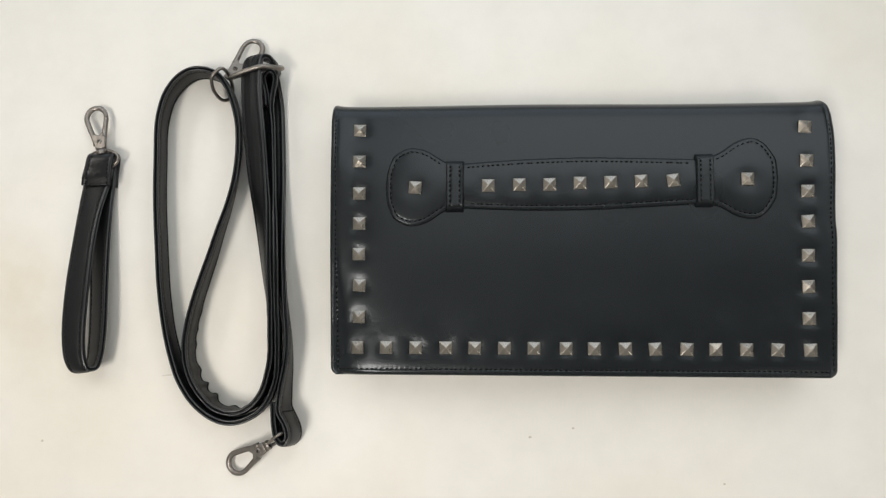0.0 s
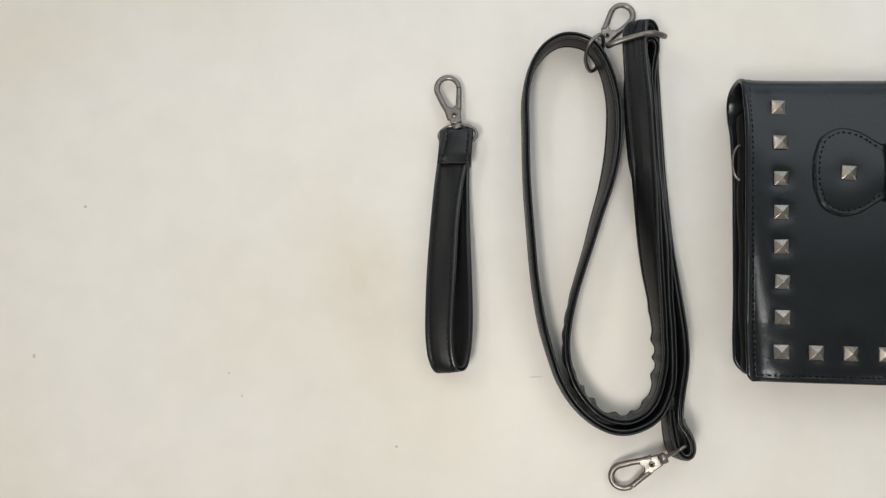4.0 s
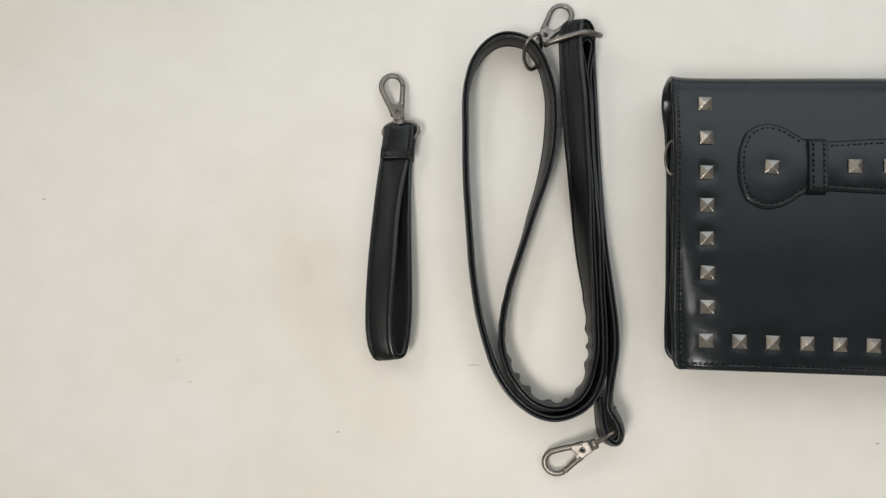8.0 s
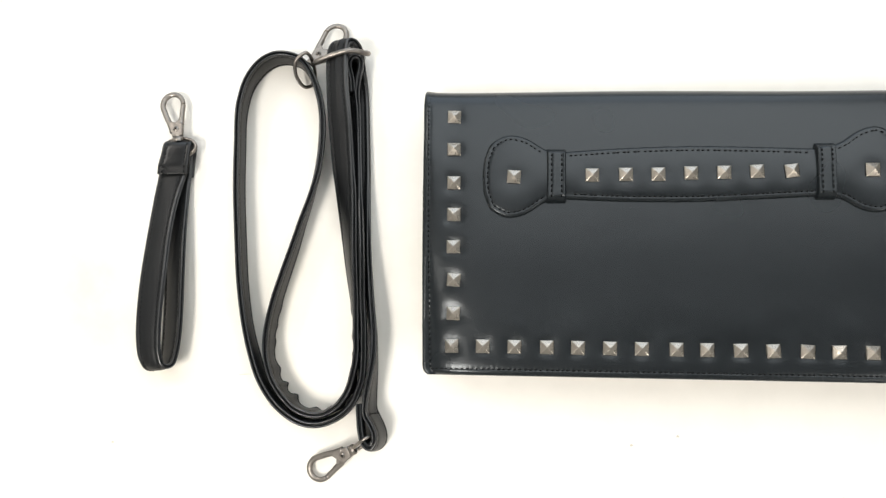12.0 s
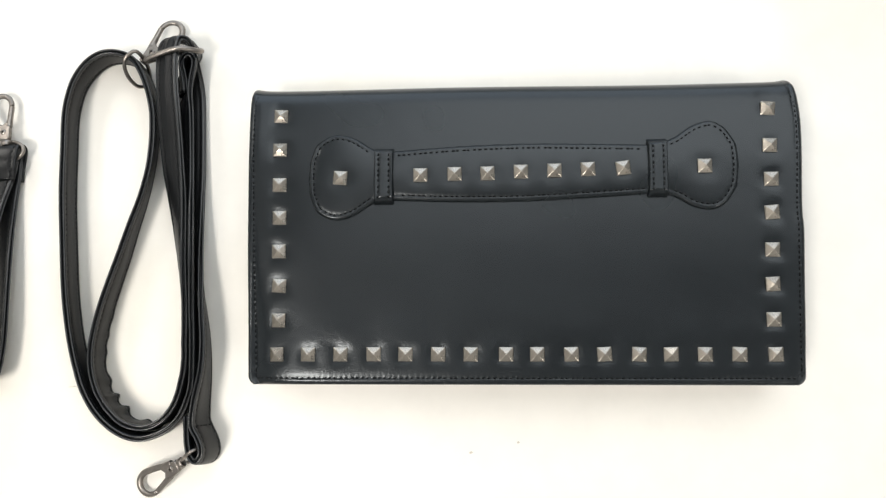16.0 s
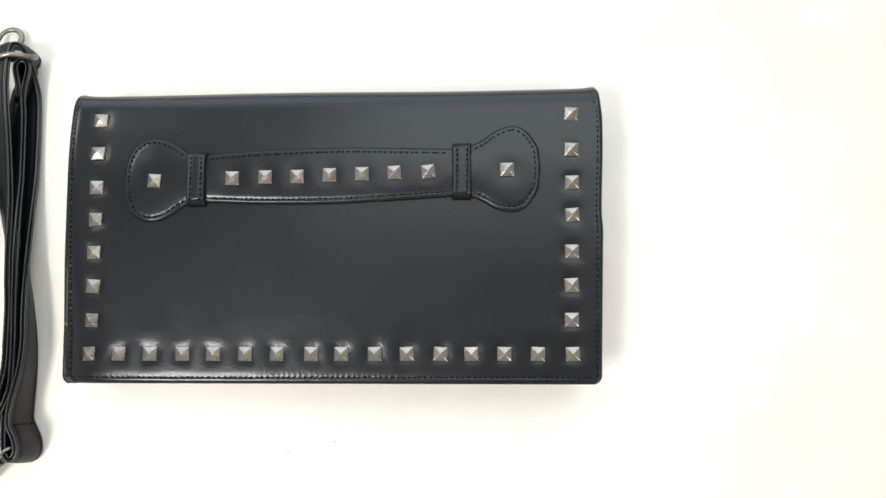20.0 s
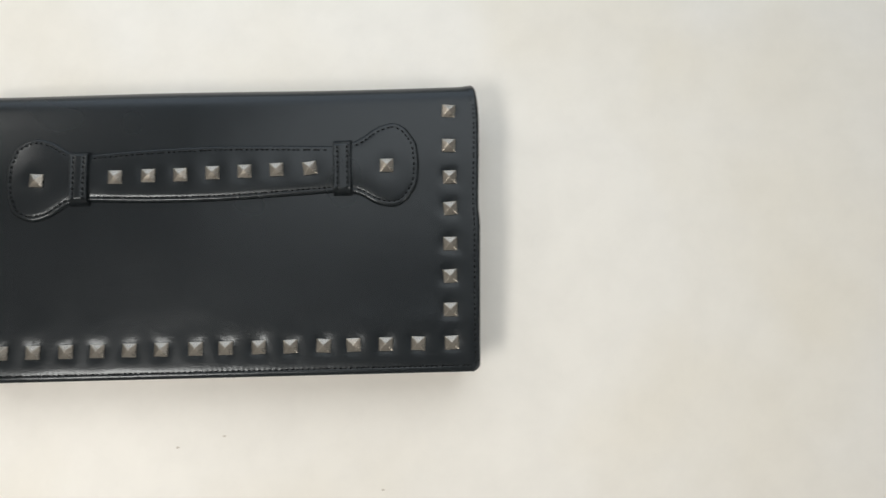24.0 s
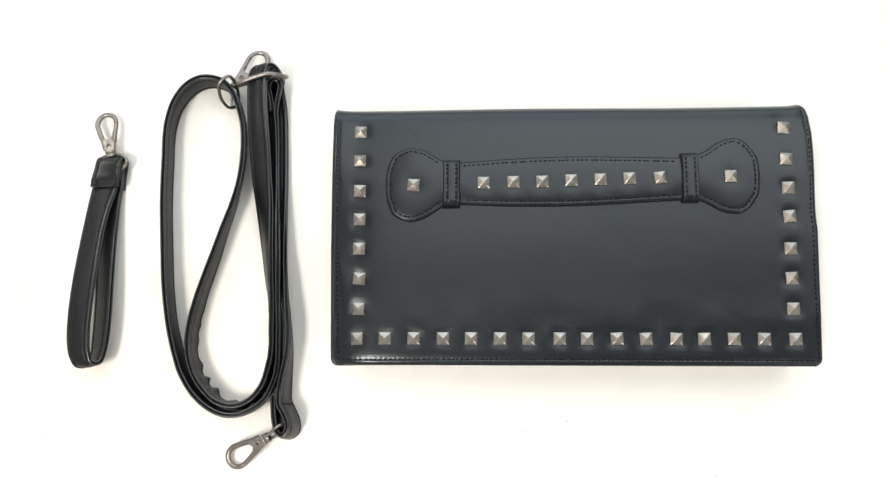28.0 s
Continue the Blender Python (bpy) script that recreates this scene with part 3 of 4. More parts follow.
def build_keeper(x0, x1, y0, y1):
    """A leather band over the handle strap."""
    nx, ny = 25, 70
    xs = np.linspace(x0, x1, nx)
    ys = np.linspace(y0, y1, ny)
    X, Y = np.meshgrid(xs, ys, indexing="ij")
    over = np.clip(1 - np.abs(Y - handle_mid(X)) / (handle_half(X) + 0.002), 0, 1)
    body = flap_height(X, Y) + 0.0029 * np.clip(over / 0.22, 0, 1) ** 0.5
    dx = np.minimum(X - x0, x1 - X)
    dy = np.minimum(Y - y0, y1 - Y)
    rim = np.sqrt(np.clip(1 - (1 - np.clip(dx / 0.0010, 0, 1)) ** 2, 0, 1))
    end = np.sqrt(np.clip(1 - (1 - np.clip(dy / 0.0040, 0, 1)) ** 2, 0, 1))
    groove = 0.0003 * np.exp(-((dx - 0.0026) / 0.0007) ** 2)
    lowz = flap_height(X, Y) - 0.001
    Z = lowz + (body + 0.0022 - groove - lowz) * np.maximum(rim, 0.25) * end
    top = np.stack([X, Y, Z], 2)
    low = np.stack([X, Y, lowz], 2)
    n = nx * ny
    verts = [*top.reshape(-1, 3), *low.reshape(-1, 3)]
    faces = grid_faces(nx, ny) + [tuple(k + n for k in f[::-1]) for f in grid_faces(nx, ny)]
    border = [i * ny for i in range(nx)] + [(nx - 1) * ny + j for j in range(1, ny)] + [i * ny + ny - 1 for i in range(nx - 2, -1, -1)] + [j for j in range(ny - 2, 0, -1)]
    m = len(border)
    faces += [(border[k], border[(k + 1) % m], border[(k + 1) % m] + n, border[k] + n) for k in range(m)]
    bm = bmesh.new()
    me = bpy.data.meshes.new("tmp")
    me.from_pydata([tuple(map(float, v)) for v in verts], [], faces)
    bm.from_mesh(me)
    bpy.data.meshes.remove(me)
    ob = part("keeper_loop", bm, LEATHER, bag, "black leather keeper loop over the handle strap")
    for x in (x0 + 0.0026, x1 - 0.0026):
        i = int(round((x - x0) / (x1 - x0) * (nx - 1)))
        path = top[i][6:-6] + np.array([0, 0, 0.0002])
        stitches("stitching", path, np.tile([0, 0, 1.0], (len(path), 1)), ob)
    return ob


build_keeper(0.0012, 0.0122, 0.0192, 0.0504)
build_keeper(0.1464, 0.1572, 0.0218, 0.0538)


# pyramid studs
def stud_mesh():
    s, h = 0.00372, 0.0025
    bm = bmesh.new()
    rings = []
    for k, z in ((0.92, -0.0008), (1.0, 0.0), (1.0, 0.0004), (0.90, 0.0007), (0.48, h * 0.66), (0.07, h * 0.985)):
        ring = []
        for sx, sy in ((-1, -1), (1, -1), (1, 1), (-1, 1)):
            c = 0.05 * k
            # clipped corner: two verts each
            if sx * sy > 0:
                ring.append(bm.verts.new((sx * s * k, sy * s * (k - c), z)))
                ring.append(bm.verts.new((sx * s * (k - c), sy * s * k, z)))
            else:
                ring.append(bm.verts.new((sx * s * (k - c), sy * s * k, z)))
                ring.append(bm.verts.new((sx * s * k, sy * s * (k - c), z)))
        rings.append(ring)
    for a, b in zip(rings, rings[1:]):
        for k in range(8):
            bm.faces.new((a[k], a[(k + 1) % 8], b[(k + 1) % 8], b[k]))
    bm.faces.new(rings[-1])
    bm.faces.new(rings[0][::-1])
    bmesh.ops.recalc_face_normals(bm, faces=bm.faces)
    me = bpy.data.meshes.new("stud")
    bm.to_mesh(me)
    bm.free()
    me.materials.append(STUD)
    return me


STUD_MESH = stud_mesh()
rng = random.Random(4)


def put_stud(x, y, height, parent, lean=(0, 0)):
    e = 0.004
    gx = float((height(x + e, y) - height(x - e, y)) / (2 * e))
    gy = float((height(x, y + e) - height(x, y - e)) / (2 * e))
    z = float(height(x, y))
    n = Vector((-gx, -gy, 1)).normalized()
    tip = Vector((rng.gauss(0, 0.035), rng.gauss(0, 0.035), 0)) + Vector((*lean, 0))
    q = Vector((0, 0, 1)).rotation_difference((n + tip).normalized()).to_matrix().to_4x4()
    ob = new("stud", STUD_MESH)
    ob.matrix_world = Matrix.Translation((x, y, z + 0.0004)) @ q @ pose(0, 0, 0, 0, 0, rng.gauss(0, 2.2))
    ob.parent = parent
    return ob


for x, y in STUDS_LEFT + STUDS_RIGHT + STUDS_FOOT:
    put_stud(x, y, flap_height, bag, (0, -0.16) if y > 0.06 else (0, 0.03) if x < -0.04 and 0.02 < y < 0.06 else (0, 0))
for x, y in STUDS_HANDLE:
    put_stud(x, y, handle_top, bag)

# ring at the end of the bag
arc = [(-0.0630 - 0.0042 * math.sin(a), 0.0452 + 0.0095 * math.cos(a), 0.0125 + 0.0010 * math.cos(a)) for a in np.linspace(0.1, math.pi - 0.1, 30)]
tube("d_ring", arc, 0.0009, GUN, bag, "small dark metal ring at the end of the bag")


# ---- straps ----
def band(name, rail0, rail1, thick, mat, parent, label="", n=420, seam=True, creases=None, edge_mat=None):
    """A leather band between two edge lines, made of two layers with a seam groove along each edge."""
    edge_mat = edge_mat or STRAP_EDGE
    # both rails run together, point by point, so that the band does not shear
    r0, r1 = np.array(rail0, float), np.array(rail1, float)
    both = spline(np.hstack([(r0 + r1) / 2, r0, r1]), n)
    A, B = both[:, 3:6].copy(), both[:, 6:9].copy()
    for _ in range(2):
        A[1:-1] = (A[:-2] + 2 * A[1:-1] + A[2:]) / 4
        B[1:-1] = (B[:-2] + 2 * B[1:-1] + B[2:]) / 4
    mid = (A + B) / 2
    T = np.gradient(mid, axis=0)
    T /= np.linalg.norm(T, axis=1)[:, None]
    if creases:
        # the inner edge of a tight bend puckers
        lo, hi, centre = creases
        d = np.r_[0, np.cumsum(np.linalg.norm(np.diff(mid, axis=0), axis=1))]
        for i in range(n):
            if lo < i / n < hi and mid[i, 1] < -0.030:
                w = min(1, (-0.030 - mid[i, 1]) / 0.058) ** 0.8 * (0.85 + 0.3 * math.sin(d[i] * 83))
                inward = np.array([-T[i, 1], T[i, 0], 0])
                inward *= math.copysign(1, inward[0] * (centre[0] - mid[i, 0]) + inward[1] * (centre[1] - mid[i, 1])) / np.linalg.norm(inward)
                fold = (0.5 + 0.5 * math.sin(d[i] * 500 + 1.1 * math.sin(d[i] * 170))) ** 1.9
                A[i] += inward * w * (0.0002 + 0.0027 * fold)
    W = B - A
    wid = np.linalg.norm(W, axis=1)[:, None]
    W = W / wid
    N = np.cross(T, W)
    N /= np.linalg.norm(N, axis=1)[:, None]
    h = thick / 2
    prof = []           # (across, along normal), across as metres from the edge
    half = [(0.0026, 0.0), (0.0012, 0.14 * h), (0.0003, 0.36 * h), (0.0, 0.58 * h), (0.0004, 0.86 * h), (0.0013, h), (0.0022, 0.94 * h), (0.0028, 0.78 * h), (0.0034, 0.94 * h), (0.0048, 1.06 * h), (0.0068, 1.12 * h)]
    verts = []
    sect = [(a, b, 0) for a, b in half] + [(0.5, 1.16 * h, 2)] + [(a, b, 1) for a, b in half[::-1]] + [(a, -b, 1) for a, b in half[1:]] + [(0.5, -1.16 * h, 2)] + [(a, -b, 0) for a, b in half[:0:-1]]
    m = len(sect)
    for i in range(n):
        w = wid[i, 0]
        for a, b, side in sect:
            s = a if side == 0 else w - a if side == 1 else w * 0.5
            verts.append(A[i] + W[i] * s + N[i] * b)
    faces = grid_faces(n, m, False, True)
    faces.append(tuple(range(m)))
    faces.append(tuple((n - 1) * m + q for q in range(m))[::-1])
    bm = bmesh.new()
    me = bpy.data.meshes.new("tmp")
    me.from_pydata([tuple(map(float, v)) for v in verts], [], faces)
    bm.from_mesh(me)
    bpy.data.meshes.remove(me)
    ob = part(name, bm, mat, parent, label)
    ob.data.materials.append(edge_mat)
    rim = [a <= 0.0014 or (side < 2 and a == half[0][0]) for a, b, side in sect]
    for q in ob.data.polygons:
        if q.index < (n - 1) * m:
            j = q.index % m
            q.material_index = int(rim[j] and rim[(j + 1) % m])
    if seam:
        for s in (0.0028, -0.0028):
            for f in (1, -1):
                path = (A + W * s if s > 0 else B + W * s) + N * f * h * 0.80
                stitches("stitching", path, N * f, ob, 0.0019, 0.0030, 0.00035)
    return ob


def hook(parent, rivet, tip, sx=1):
    """A swivel snap hook from the place of its rivet and of its tip; sx: the side of its gate."""
    def flip(points):
        return [(sx * q[0], q[1], q[2]) for q in points]
    eye = [(0.0061 * math.cos(w), 0.0206 + 0.0068 * math.sin(w), 0) for w in np.linspace(-0.35, math.pi + 0.15, 15)]
    frame_path = spline(flip([(0.0026, 0.0030, 0), (0.0034, 0.0080, 0), (0.0048, 0.0135, 0)] + eye), 50)
    r = np.interp(np.linspace(0, 1, 50), [0, 0.15, 0.6, 1], [0.0018, 0.0016, 0.0017, 0.0014])
    lumps = [tube_data(frame_path, r, 12, flat=0.85)]
    outline = [(-0.0029, -0.0004), (0.0029, -0.0004), (0.0036, 0.0040), (0.0046, 0.0094), (0.0028, 0.0104), (0.0, 0.0086), (-0.0028, 0.0104), (-0.0046, 0.0094), (-0.0036, 0.0040)]
    k = len(outline)
    rings = [[(x * e, 0.004 + (y - 0.004) * e, z) for x, y in outline] for e, z in ((0.86, -0.0014), (1, -0.0010), (1, 0.0010), (0.86, 0.0014))]
    lumps.append(([q for ring in rings for q in ring], grid_faces(4, k, False, True) + [tuple(range(k))[::-1], tuple(3 * k + q for q in range(k))]))
    v, f = merged(lumps)
    bm = bmesh.new()
    pts = [bm.verts.new(q) for q in v]
    for q in f:
        bm.faces.new([pts[i] for i in q])
    ob = part("snap_hook", bm, GUN, parent, "dark metal swivel snap hook")
    ob.data.polygons.foreach_set("use_smooth", [len(q.vertices) == 4 for q in ob.data.polygons])
    tube("gate", spline(flip([(-0.0030, 0.0070, 0.0), (-0.0046, 0.0135, 0.0), (-0.0060, 0.0190, 0.0)]), 14), np.interp(np.linspace(0, 1, 14), [0, 0.5, 1], [0.0017, 0.0015, 0.0015]), GUN, ob, sides=10)
    tube("gate_spring", flip([(-0.0020, 0.0088, -0.0001), (-0.0036, 0.0140, -0.0001)]), 0.0005, GUN, ob, sides=8)
    tube("rivet", [(0.0, 0.0042, -0.0016), (0.0, 0.0042, 0.0015), (0.0, 0.0042, 0.0018), (0.0, 0.0042, 0.0019)], [0.0017, 0.0017, 0.0014, 0.0006], GUN, ob, sides=16)
    tube("swivel", [(0, 0.0004, 0), (0, -0.0008, 0), (0, -0.0010, 0), (0, -0.0034, 0), (0, -0.0038, 0)], [0.0016, 0.0016, 0.0029, 0.0029, 0.0024], GUN, ob, sides=16, flat=0.8)
    d = (Vector(tip) - Vector(rivet)).normalized()
    x = d.cross(Vector((0, 0, 1))).normalized()
    turn = Matrix((x, d, x.cross(d))).transposed().to_4x4()
    ob.matrix_world = Matrix.Translation(Vector(rivet) - d * 0.0042) @ turn @ Matrix.Scale(1.06, 4)
    return ob


# wrist strap
wrist = tagged(new("wrist_strap"), "short black leather wrist strap with a metal snap hook", "strap")
W0 = [(-0.2334, 0.0631, 0.0060), (-0.2343, 0.0464, 0.0062), (-0.2357, 0.0302, 0.0075), (-0.2370, 0.0074, 0.0100), (-0.2381, -0.0186, 0.0130), (-0.2383, -0.0413, 0.0145), (-0.2377, -0.0585, 0.0140), (-0.2354, -0.0708, 0.0125), (-0.2312, -0.0765, 0.0080), (-0.2275, -0.0718, 0.0025),
      (-0.2268, -0.0617, 0.0016), (-0.2268, -0.0505, 0.0016), (-0.2272, -0.0345, 0.0016), (-0.2282, -0.0183, 0.0016), (-0.2305, 0.0078, 0.0016), (-0.2328, 0.0309, 0.0016), (-0.2335, 0.0476, 0.0016), (-0.2338, 0.0645, 0.0018)]
W1 = [(-0.2157, 0.0626, 0.0062), (-0.2167, 0.0466, 0.0075), (-0.2196, 0.0263, 0.0120), (-0.2212, 0.0065, 0.0150), (-0.2218, -0.0191, 0.0172), (-0.2224, -0.0412, 0.0178), (-0.2223, -0.0580, 0.0176), (-0.2207, -0.0697, 0.0170), (-0.2168, -0.0757, 0.0150), (-0.2138, -0.0690, 0.0130),
      (-0.2124, -0.0565, 0.0125), (-0.2124, -0.0409, 0.0122), (-0.2135, -0.0189, 0.0110), (-0.2149, 0.0069, 0.0085), (-0.2158, 0.0301, 0.0052), (-0.2158, 0.0473, 0.0030), (-0.2158, 0.0639, 0.0022)]
W0 = spline(W0, 40)
W1 = spline(W1, 40)
band("strap_band", W0, W1, 0.0030, STRAP, wrist)


def wrap_band():
    prof = spline([(0, 0.0425, 0.0104), (0, 0.0520, 0.0112), (0, 0.0600, 0.0109), (0, 0.0634, 0.0083), (0, 0.0637, 0.0040), (0, 0.0612, 0.0012), (0, 0.0520, 0.0011), (0, 0.0425, 0.0011)], 80)
    a = [(np.interp(q[1], [0.043, 0.048, 0.056, 0.062], [-0.2343, -0.2338, -0.2322, -0.2316]), q[1], q[2] - crease(q)) for q in prof]
    b = [(np.interp(q[1], [0.045, 0.052, 0.064], [-0.2150, -0.2148, -0.2140]), q[1] + 0.0004, q[2] - crease(q) * 0.6) for q in prof]
    return band("end_wrap", a, b, 0.0016, WRAP, wrist, "folded glossy leather end stitched over the strap", 120, edge_mat=WRAP)


def crease(q):
    """A soft dent and a bulge across the upper side of the folded end."""
    return 0.0001 * math.exp(-((q[1] - 0.0535) / 0.0030) ** 2) - 0.0003 * math.exp(-((q[1] - 0.0478) / 0.0032) ** 2) if q[2] > 0.006 else 0


wrap_band()
ring = [(-0.2230 + 0.0110 * math.cos(a), 0.0604 + 0.0060 * math.sin(a), 0.0066 + 0.0026 * math.cos(a)) for a in np.linspace(0, 2 * math.pi, 48, endpoint=False)]
tube("oval_ring", ring, 0.0011, GUN, wrist, "oval dark metal ring", closed=True)
hook(wrist, (-0.2250, 0.0713, 0.0080), (-0.2319, 0.0974, 0.0048), -1)

# long shoulder strap
H = 0.0185
long_strap = tagged(new("shoulder_strap"), "long black leather shoulder strap coiled on its edge", "strap")
E1, E0 = [], []
# upper edge with its height, lower edge: round the tab that holds the hook ring
TAB = [((-0.1034, -0.0935, 0.0188), (-0.1042, -0.0935)), ((-0.1029, -0.1000, 0.0194), (-0.1040, -0.1010)), ((-0.1018, -0.1080, 0.0204), (-0.1028, -0.1110)), ((-0.0998, -0.1145, 0.0214), (-0.1002, -0.1172)), ((-0.0970, -0.1172, 0.0222), (-0.0955, -0.1190)), ((-0.0944, -0.1162, 0.0228), (-0.0912, -0.1166)),
       ((-0.0933, -0.1130, 0.0230), (-0.0899, -0.1120)), ((-0.0938, -0.1090, 0.0230), (-0.0912, -0.1065)), ((-0.0960, -0.1045, 0.0226), (-0.0940, -0.1010)), ((-0.0990, -0.1000, 0.0220), (-0.0964, -0.0960)), ((-0.0996, -0.0950, 0.0222), (-0.0967, -0.0910)), ((-0.0986, -0.0850, 0.0224), (-0.0968, -0.0840))]
# up the outer side, falling over until it lies flat: upper edge, lower edge
UP = [((-0.0958, -0.0680, 0.0214), (-0.0970, -0.0700, 0.0012)), ((-0.0958, -0.0530, 0.0200), (-0.0982, -0.0550, 0.0012)), ((-0.0975, -0.0380, 0.0185), (-0.1006, -0.0400, 0.0012)), ((-0.0993, -0.0220, 0.0160), (-0.1045, -0.0230, 0.0012)), ((-0.1011, -0.0030, 0.0125), (-0.1100, -0.0030, 0.0012)), ((-0.1028, 0.0310, 0.0070), (-0.1200, 0.0310, 0.0014)),
      ((-0.1036, 0.0485, 0.0046), (-0.1240, 0.0485, 0.0015)), ((-0.1053, 0.0800, 0.0036), (-0.1262, 0.0800, 0.0015)), ((-0.1064, 0.0970, 0.0046), (-0.1262, 0.0960, 0.0014)), ((-0.1080, 0.1085, 0.0095), (-0.1225, 0.1080, 0.0012)), ((-0.1096, 0.1165, 0.0155), (-0.1125, 0.1170, 0.0012))]
for q, r in TAB:
    E1.append(q)
    E0.append((*r, 0.0012))
for q, r in UP:
    E1.append(q)
    E0.append(r)
# over the top, leaning back into the wide face
E1 += [(-0.1112, 0.1213, 0.0185), (-0.1135, 0.1238, 0.0205), (-0.1160, 0.1228, 0.0220), (-0.1168, 0.1160, 0.0226)]
E0 += [(-0.1118, 0.1228, 0.0010), (-0.1170, 0.1262, 0.0075), (-0.1265, 0.1240, 0.0165), (-0.1298, 0.1180, 0.0185)]
DOWN = [((-0.1168, 0.1080, 0.0230), (-0.1300, 0.1082, 0.0192)), ((-0.1158, 0.0945, 0.0235), (-0.1291, 0.0928, 0.0192)), ((-0.1138, 0.0770, 0.0230), (-0.1279, 0.0772, 0.0178)), ((-0.1124, 0.0617, 0.0214), (-0.1263, 0.0615, 0.0158)), ((-0.1112, 0.0458, 0.0200), (-0.1245, 0.0458, 0.0138)),
        ((-0.1100, 0.0301, 0.0196), (-0.1222, 0.0301, 0.0090)), ((-0.1094, 0.0144, 0.0195), (-0.1199, 0.0144, 0.0050)), ((-0.1090, -0.0014, 0.0195), (-0.1176, -0.0014, 0.0022)), ((-0.1082, -0.0173, 0.0192), (-0.1150, -0.0173, 0.0010)), ((-0.1072, -0.0331, H), (-0.1118, -0.0331, 0.0012)),
        ((-0.1066, -0.0500, H), (-0.1090, -0.0500, 0.0008)), ((-0.1064, -0.0680, H), (-0.1072, -0.0680, 0.0008))]
for q, r in DOWN:
    E1.append(q)
    E0.append(r)
LOOP = [(-0.1106, -0.0862), (-0.1182, -0.0962), (-0.1287, -0.1000), (-0.1408, -0.0966), (-0.1513, -0.0860), (-0.1572, -0.0744), (-0.1596, -0.0623), (-0.1591, -0.0500), (-0.1562, -0.0345), (-0.1517, -0.0188), (-0.1466, -0.0029), (-0.1417, 0.0130), (-0.1363, 0.0291), (-0.1325, 0.0452),
        (-0.1311, 0.0614), (-0.1317, 0.0778), (-0.1340, 0.0893), (-0.1380, 0.1005), (-0.1432, 0.1098), (-0.1492, 0.1150), (-0.1580, 0.1174), (-0.1661, 0.1162), (-0.1740, 0.1105), (-0.1802, 0.1003), (-0.1833, 0.0880), (-0.1841, 0.0765), (-0.1835, 0.0600), (-0.1830, 0.0440), (-0.1821, 0.0278),
        (-0.1807, 0.0120), (-0.1792, -0.0036), (-0.1776, -0.0194), (-0.1753, -0.0349), (-0.1722, -0.0503), (-0.1680, -0.0656), (-0.1622, -0.0806), (-0.1530, -0.0938), (-0.1408, -0.1030), (-0.1287, -0.1058), (-0.1167, -0.1022), (-0.1082, -0.0950), (-0.1035, -0.0845), (-0.1016, -0.0740)]
# the end between them, turned round the bar of the slider and hemmed: upper edge, then the lower edge's shift and height
TAIL = [(-0.1020, -0.0511, 0.0190, 0.0030, 0.0010), (-0.1031, -0.0356, 0.0190, 0.0040, 0.0012), (-0.1037, -0.0200, 0.0195, 0.0055, 0.0020), (-0.1042, -0.0040, 0.0200, 0.0085, 0.0035), (-0.1052, 0.0120, 0.0185, 0.0115, 0.0050), (-0.1066, 0.0290, 0.0160, 0.0140, 0.0060), (-0.1077, 0.0462, 0.0140, 0.0150, 0.0065),
        (-0.1098, 0.0797, 0.0140, 0.0120, 0.0045), (-0.1114, 0.0930, 0.0145, 0.0070, 0.0030), (-0.1108, 0.1025, 0.0150, 0.0045, 0.0025), (-0.1096, 0.1105, 0.0155, 0.0030, 0.0020), (-0.1105, 0.1150, 0.0160, 0.0020, 0.0020), (-0.1134, 0.1163, 0.0165, 0.0020, 0.0020), (-0.1162, 0.1145, 0.0165, 0.0025, 0.0020),
        (-0.1170, 0.1105, 0.0162, 0.0035, 0.0025), (-0.1152, 0.1030, 0.0156, 0.0050, 0.0030), (-0.1144, 0.0980, 0.0152, 0.0060, 0.0030), (-0.1141, 0.0935, 0.0150, 0.0070, 0.0032)]
for i, (a, b) in enumerate(LOOP):
    lean = np.interp(b, [-0.035, -0.01, 0.015, 0.04, 0.06, 0.08, 0.105], [0, 0.0006, 0.0026, 0.0048, 0.0046, 0.0034, 0.0010]) if 7 < i < 19 else 0.0006 if 22 < i < 34 else 0
    E1.append((a, b, H))
    # the outer turn leans in against the inner one
    tip = np.interp(i, [37, 40, 42], [0, 0.0034, 0.0030])
    r = math.hypot(-0.131 - a, -0.06 - b)
    E0.append((a - lean + tip * (-0.131 - a) / r, b + tip * (-0.06 - b) / r, 0.0008))
for a, b, top, shift, low in TAIL:
    E1.append((a, b, top))
    E0.append((a - shift, b, low))
band("strap_band", E0, E1, 0.0036, STRAP, long_strap, n=1500, seam=True, creases=(0.25, 0.55, (-0.131, -0.055)))
slider = spline([(-0.1374, 0.1106, 0.0185), (-0.1345, 0.1113, 0.0214), (-0.1240, 0.1140, 0.0240), (-0.1160, 0.1158, 0.0247), (-0.1098, 0.1164, 0.0215), (-0.1062, 0.1168, 0.0175), (-0.1058, 0.1184, 0.0140), (-0.1090, 0.1195, 0.0122), (-0.1200, 0.1180, 0.0125), (-0.1335, 0.1146, 0.0125), (-0.1372, 0.1122, 0.0150)], 90, True)
tube("slider", slider, 0.0016, GUN, long_strap, "dark metal strap slider", closed=True)
oval = spline([(-0.1435, 0.1160, 0.0212), (-0.1490, 0.1108, 0.0205), (-0.1502, 0.1045, 0.0130), (-0.1472, 0.1005, 0.0055), (-0.1435, 0.1022, 0.0016), (-0.1408, 0.1070, 0.0030), (-0.1400, 0.1118, 0.0100), (-0.1408, 0.1150, 0.0175)], 56, True)
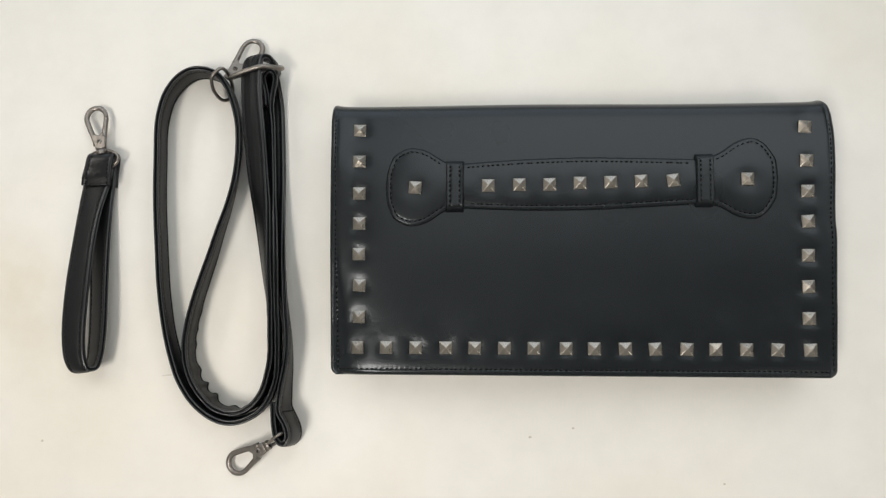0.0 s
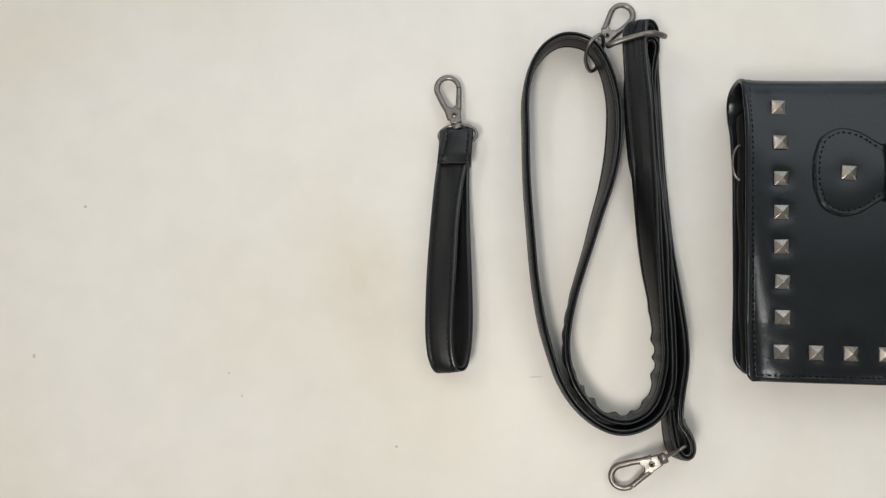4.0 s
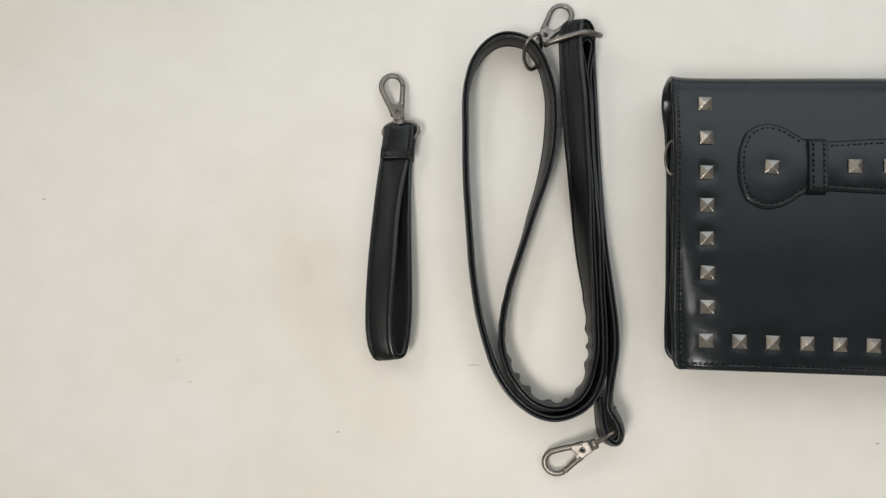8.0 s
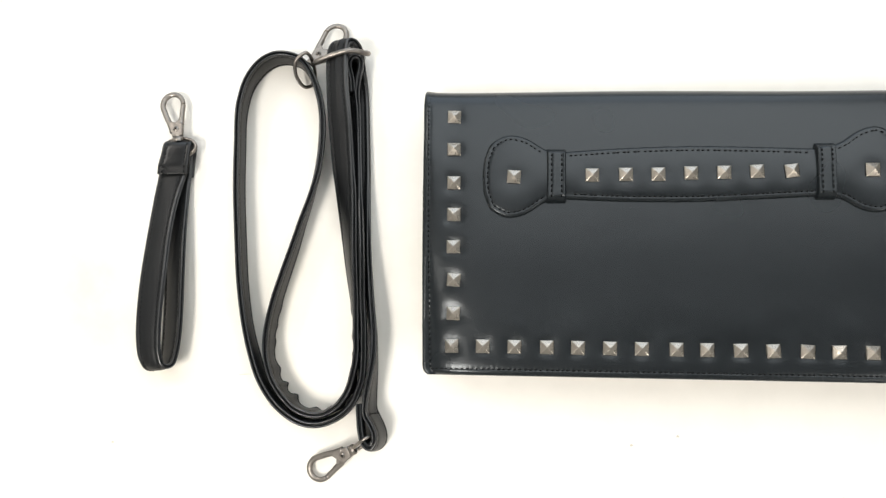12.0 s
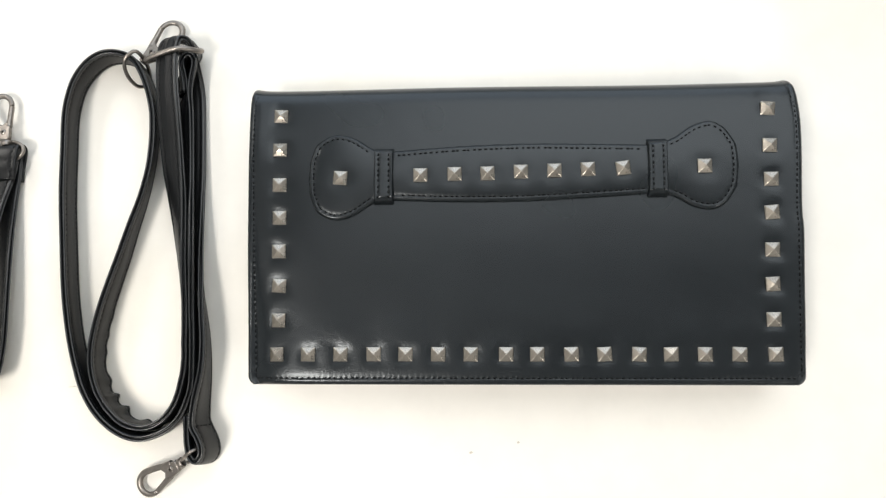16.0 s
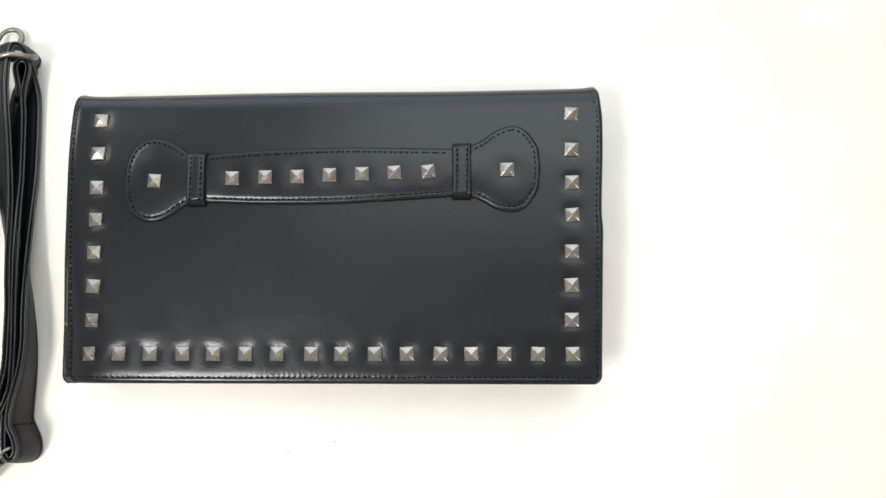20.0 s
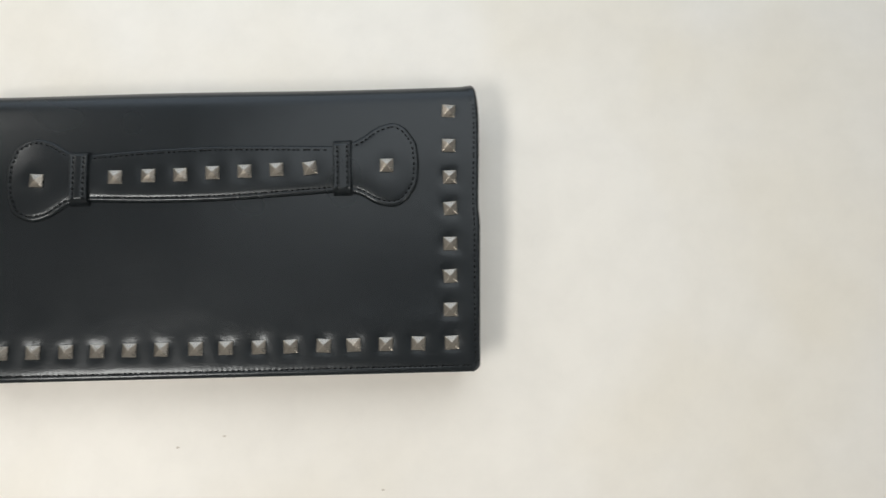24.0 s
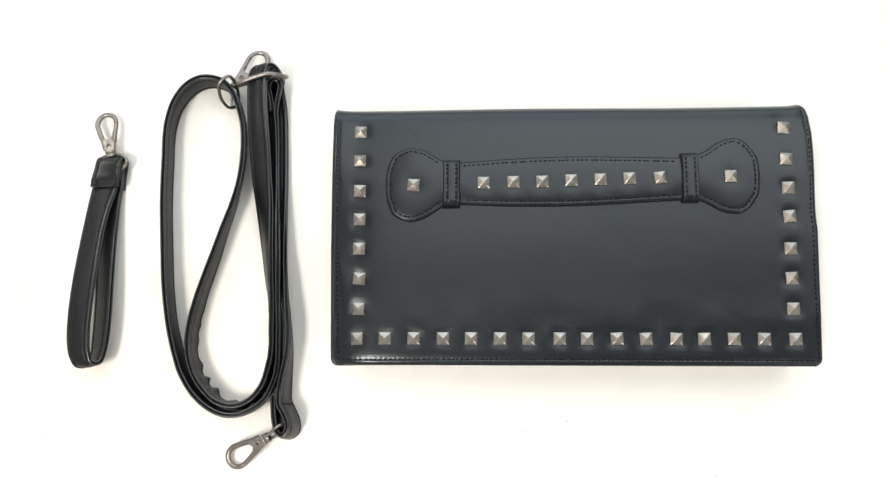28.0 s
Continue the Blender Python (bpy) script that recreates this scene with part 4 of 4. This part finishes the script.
tube("oval_ring", oval, 0.0011, GUN, long_strap, "oval dark metal ring", closed=True)
hook(long_strap, (-0.1380, 0.1197, 0.0085), (-0.1241, 0.1402, 0.0036), 1)
hook(long_strap, (-0.1122, -0.1222, 0.0110), (-0.1345, -0.1352, 0.0022), 1)
seam_path = np.array([(-0.1004, -0.0985, 0.0195), (-0.0985, -0.0985, 0.011), (-0.0965, -0.0985, 0.003)]) + np.array([0.0036, 0, 0])
seam_path = spline(seam_path, 12)
stitches("stitching", seam_path, np.tile([1.0, 0, 0.2], (12, 1)), long_strap)
low = spline([(-0.1075, -0.1190, 0.0120), (-0.1030, -0.1155, 0.0190), (-0.0985, -0.1120, 0.0222), (-0.0955, -0.1110, 0.0180), (-0.0985, -0.1145, 0.0110), (-0.1045, -0.1190, 0.0085)], 40, True)
tube("hook_ring", low, 0.0010, GUN, long_strap, "dark metal ring of the hook", closed=True)


# ---- specks and smears on the table ----
def speck(x, y, rx, ry, turn, mat, label):
    bm = bmesh.new()
    n = 14
    rs = random.Random(int((x + 1) * 1e4))
    rim = [bm.verts.new((rx * math.cos(a) * k, ry * math.sin(a) * k, 0.00005)) for a, k in ((2 * math.pi * i / n, 0.75 + 0.5 * rs.random()) for i in range(n))]
    mid = bm.verts.new((0, 0, 0.0003))
    for i in range(n):
        bm.faces.new((rim[i], rim[(i + 1) % n], mid))
    ob = part("speck", bm, mat)
    ob.matrix_world = pose(x, y, 0.0001, 0, 0, turn)
    return tagged(ob, label, "speck", "specks on the table")


for x, y, rx, ry, turn in ((-0.4455, 0.0153, 0.0011, 0.0008, 20), (-0.4696, -0.0740, 0.0009, 0.0012, 0), (-0.3526, -0.0807, 0.0006, 0.0006, 0), (-0.3443, -0.0935, 0.0005, 0.0008, 0), (-0.2537, -0.1193, 0.0008, 0.0008, 0), (0.0789, -0.1082, 0.0008, 0.0007, 0), (0.0526, -0.1138, 0.0009, 0.0007, 0), (0.1696, -0.1404, 0.0007, 0.0006, 0)):
    speck(x, y, rx, ry, turn, SMUDGE, "tiny brownish speck of dirt on the white table")
FAINT, nt, p = material("faint_smear", (0.66, 0.62, 0.55), 0.55)
nt.links.new(ramp(nt, noise_node(nt, 600, 3).outputs["Fac"], [(0.35, (0.62, 0.575, 0.50)), (0.65, (0.74, 0.71, 0.65))]).outputs["Color"], p.inputs["Base Color"])
speck(-0.1757, -0.0779, 0.0044, 0.0004, 4, FAINT, "faint thin grey smear on the white table")
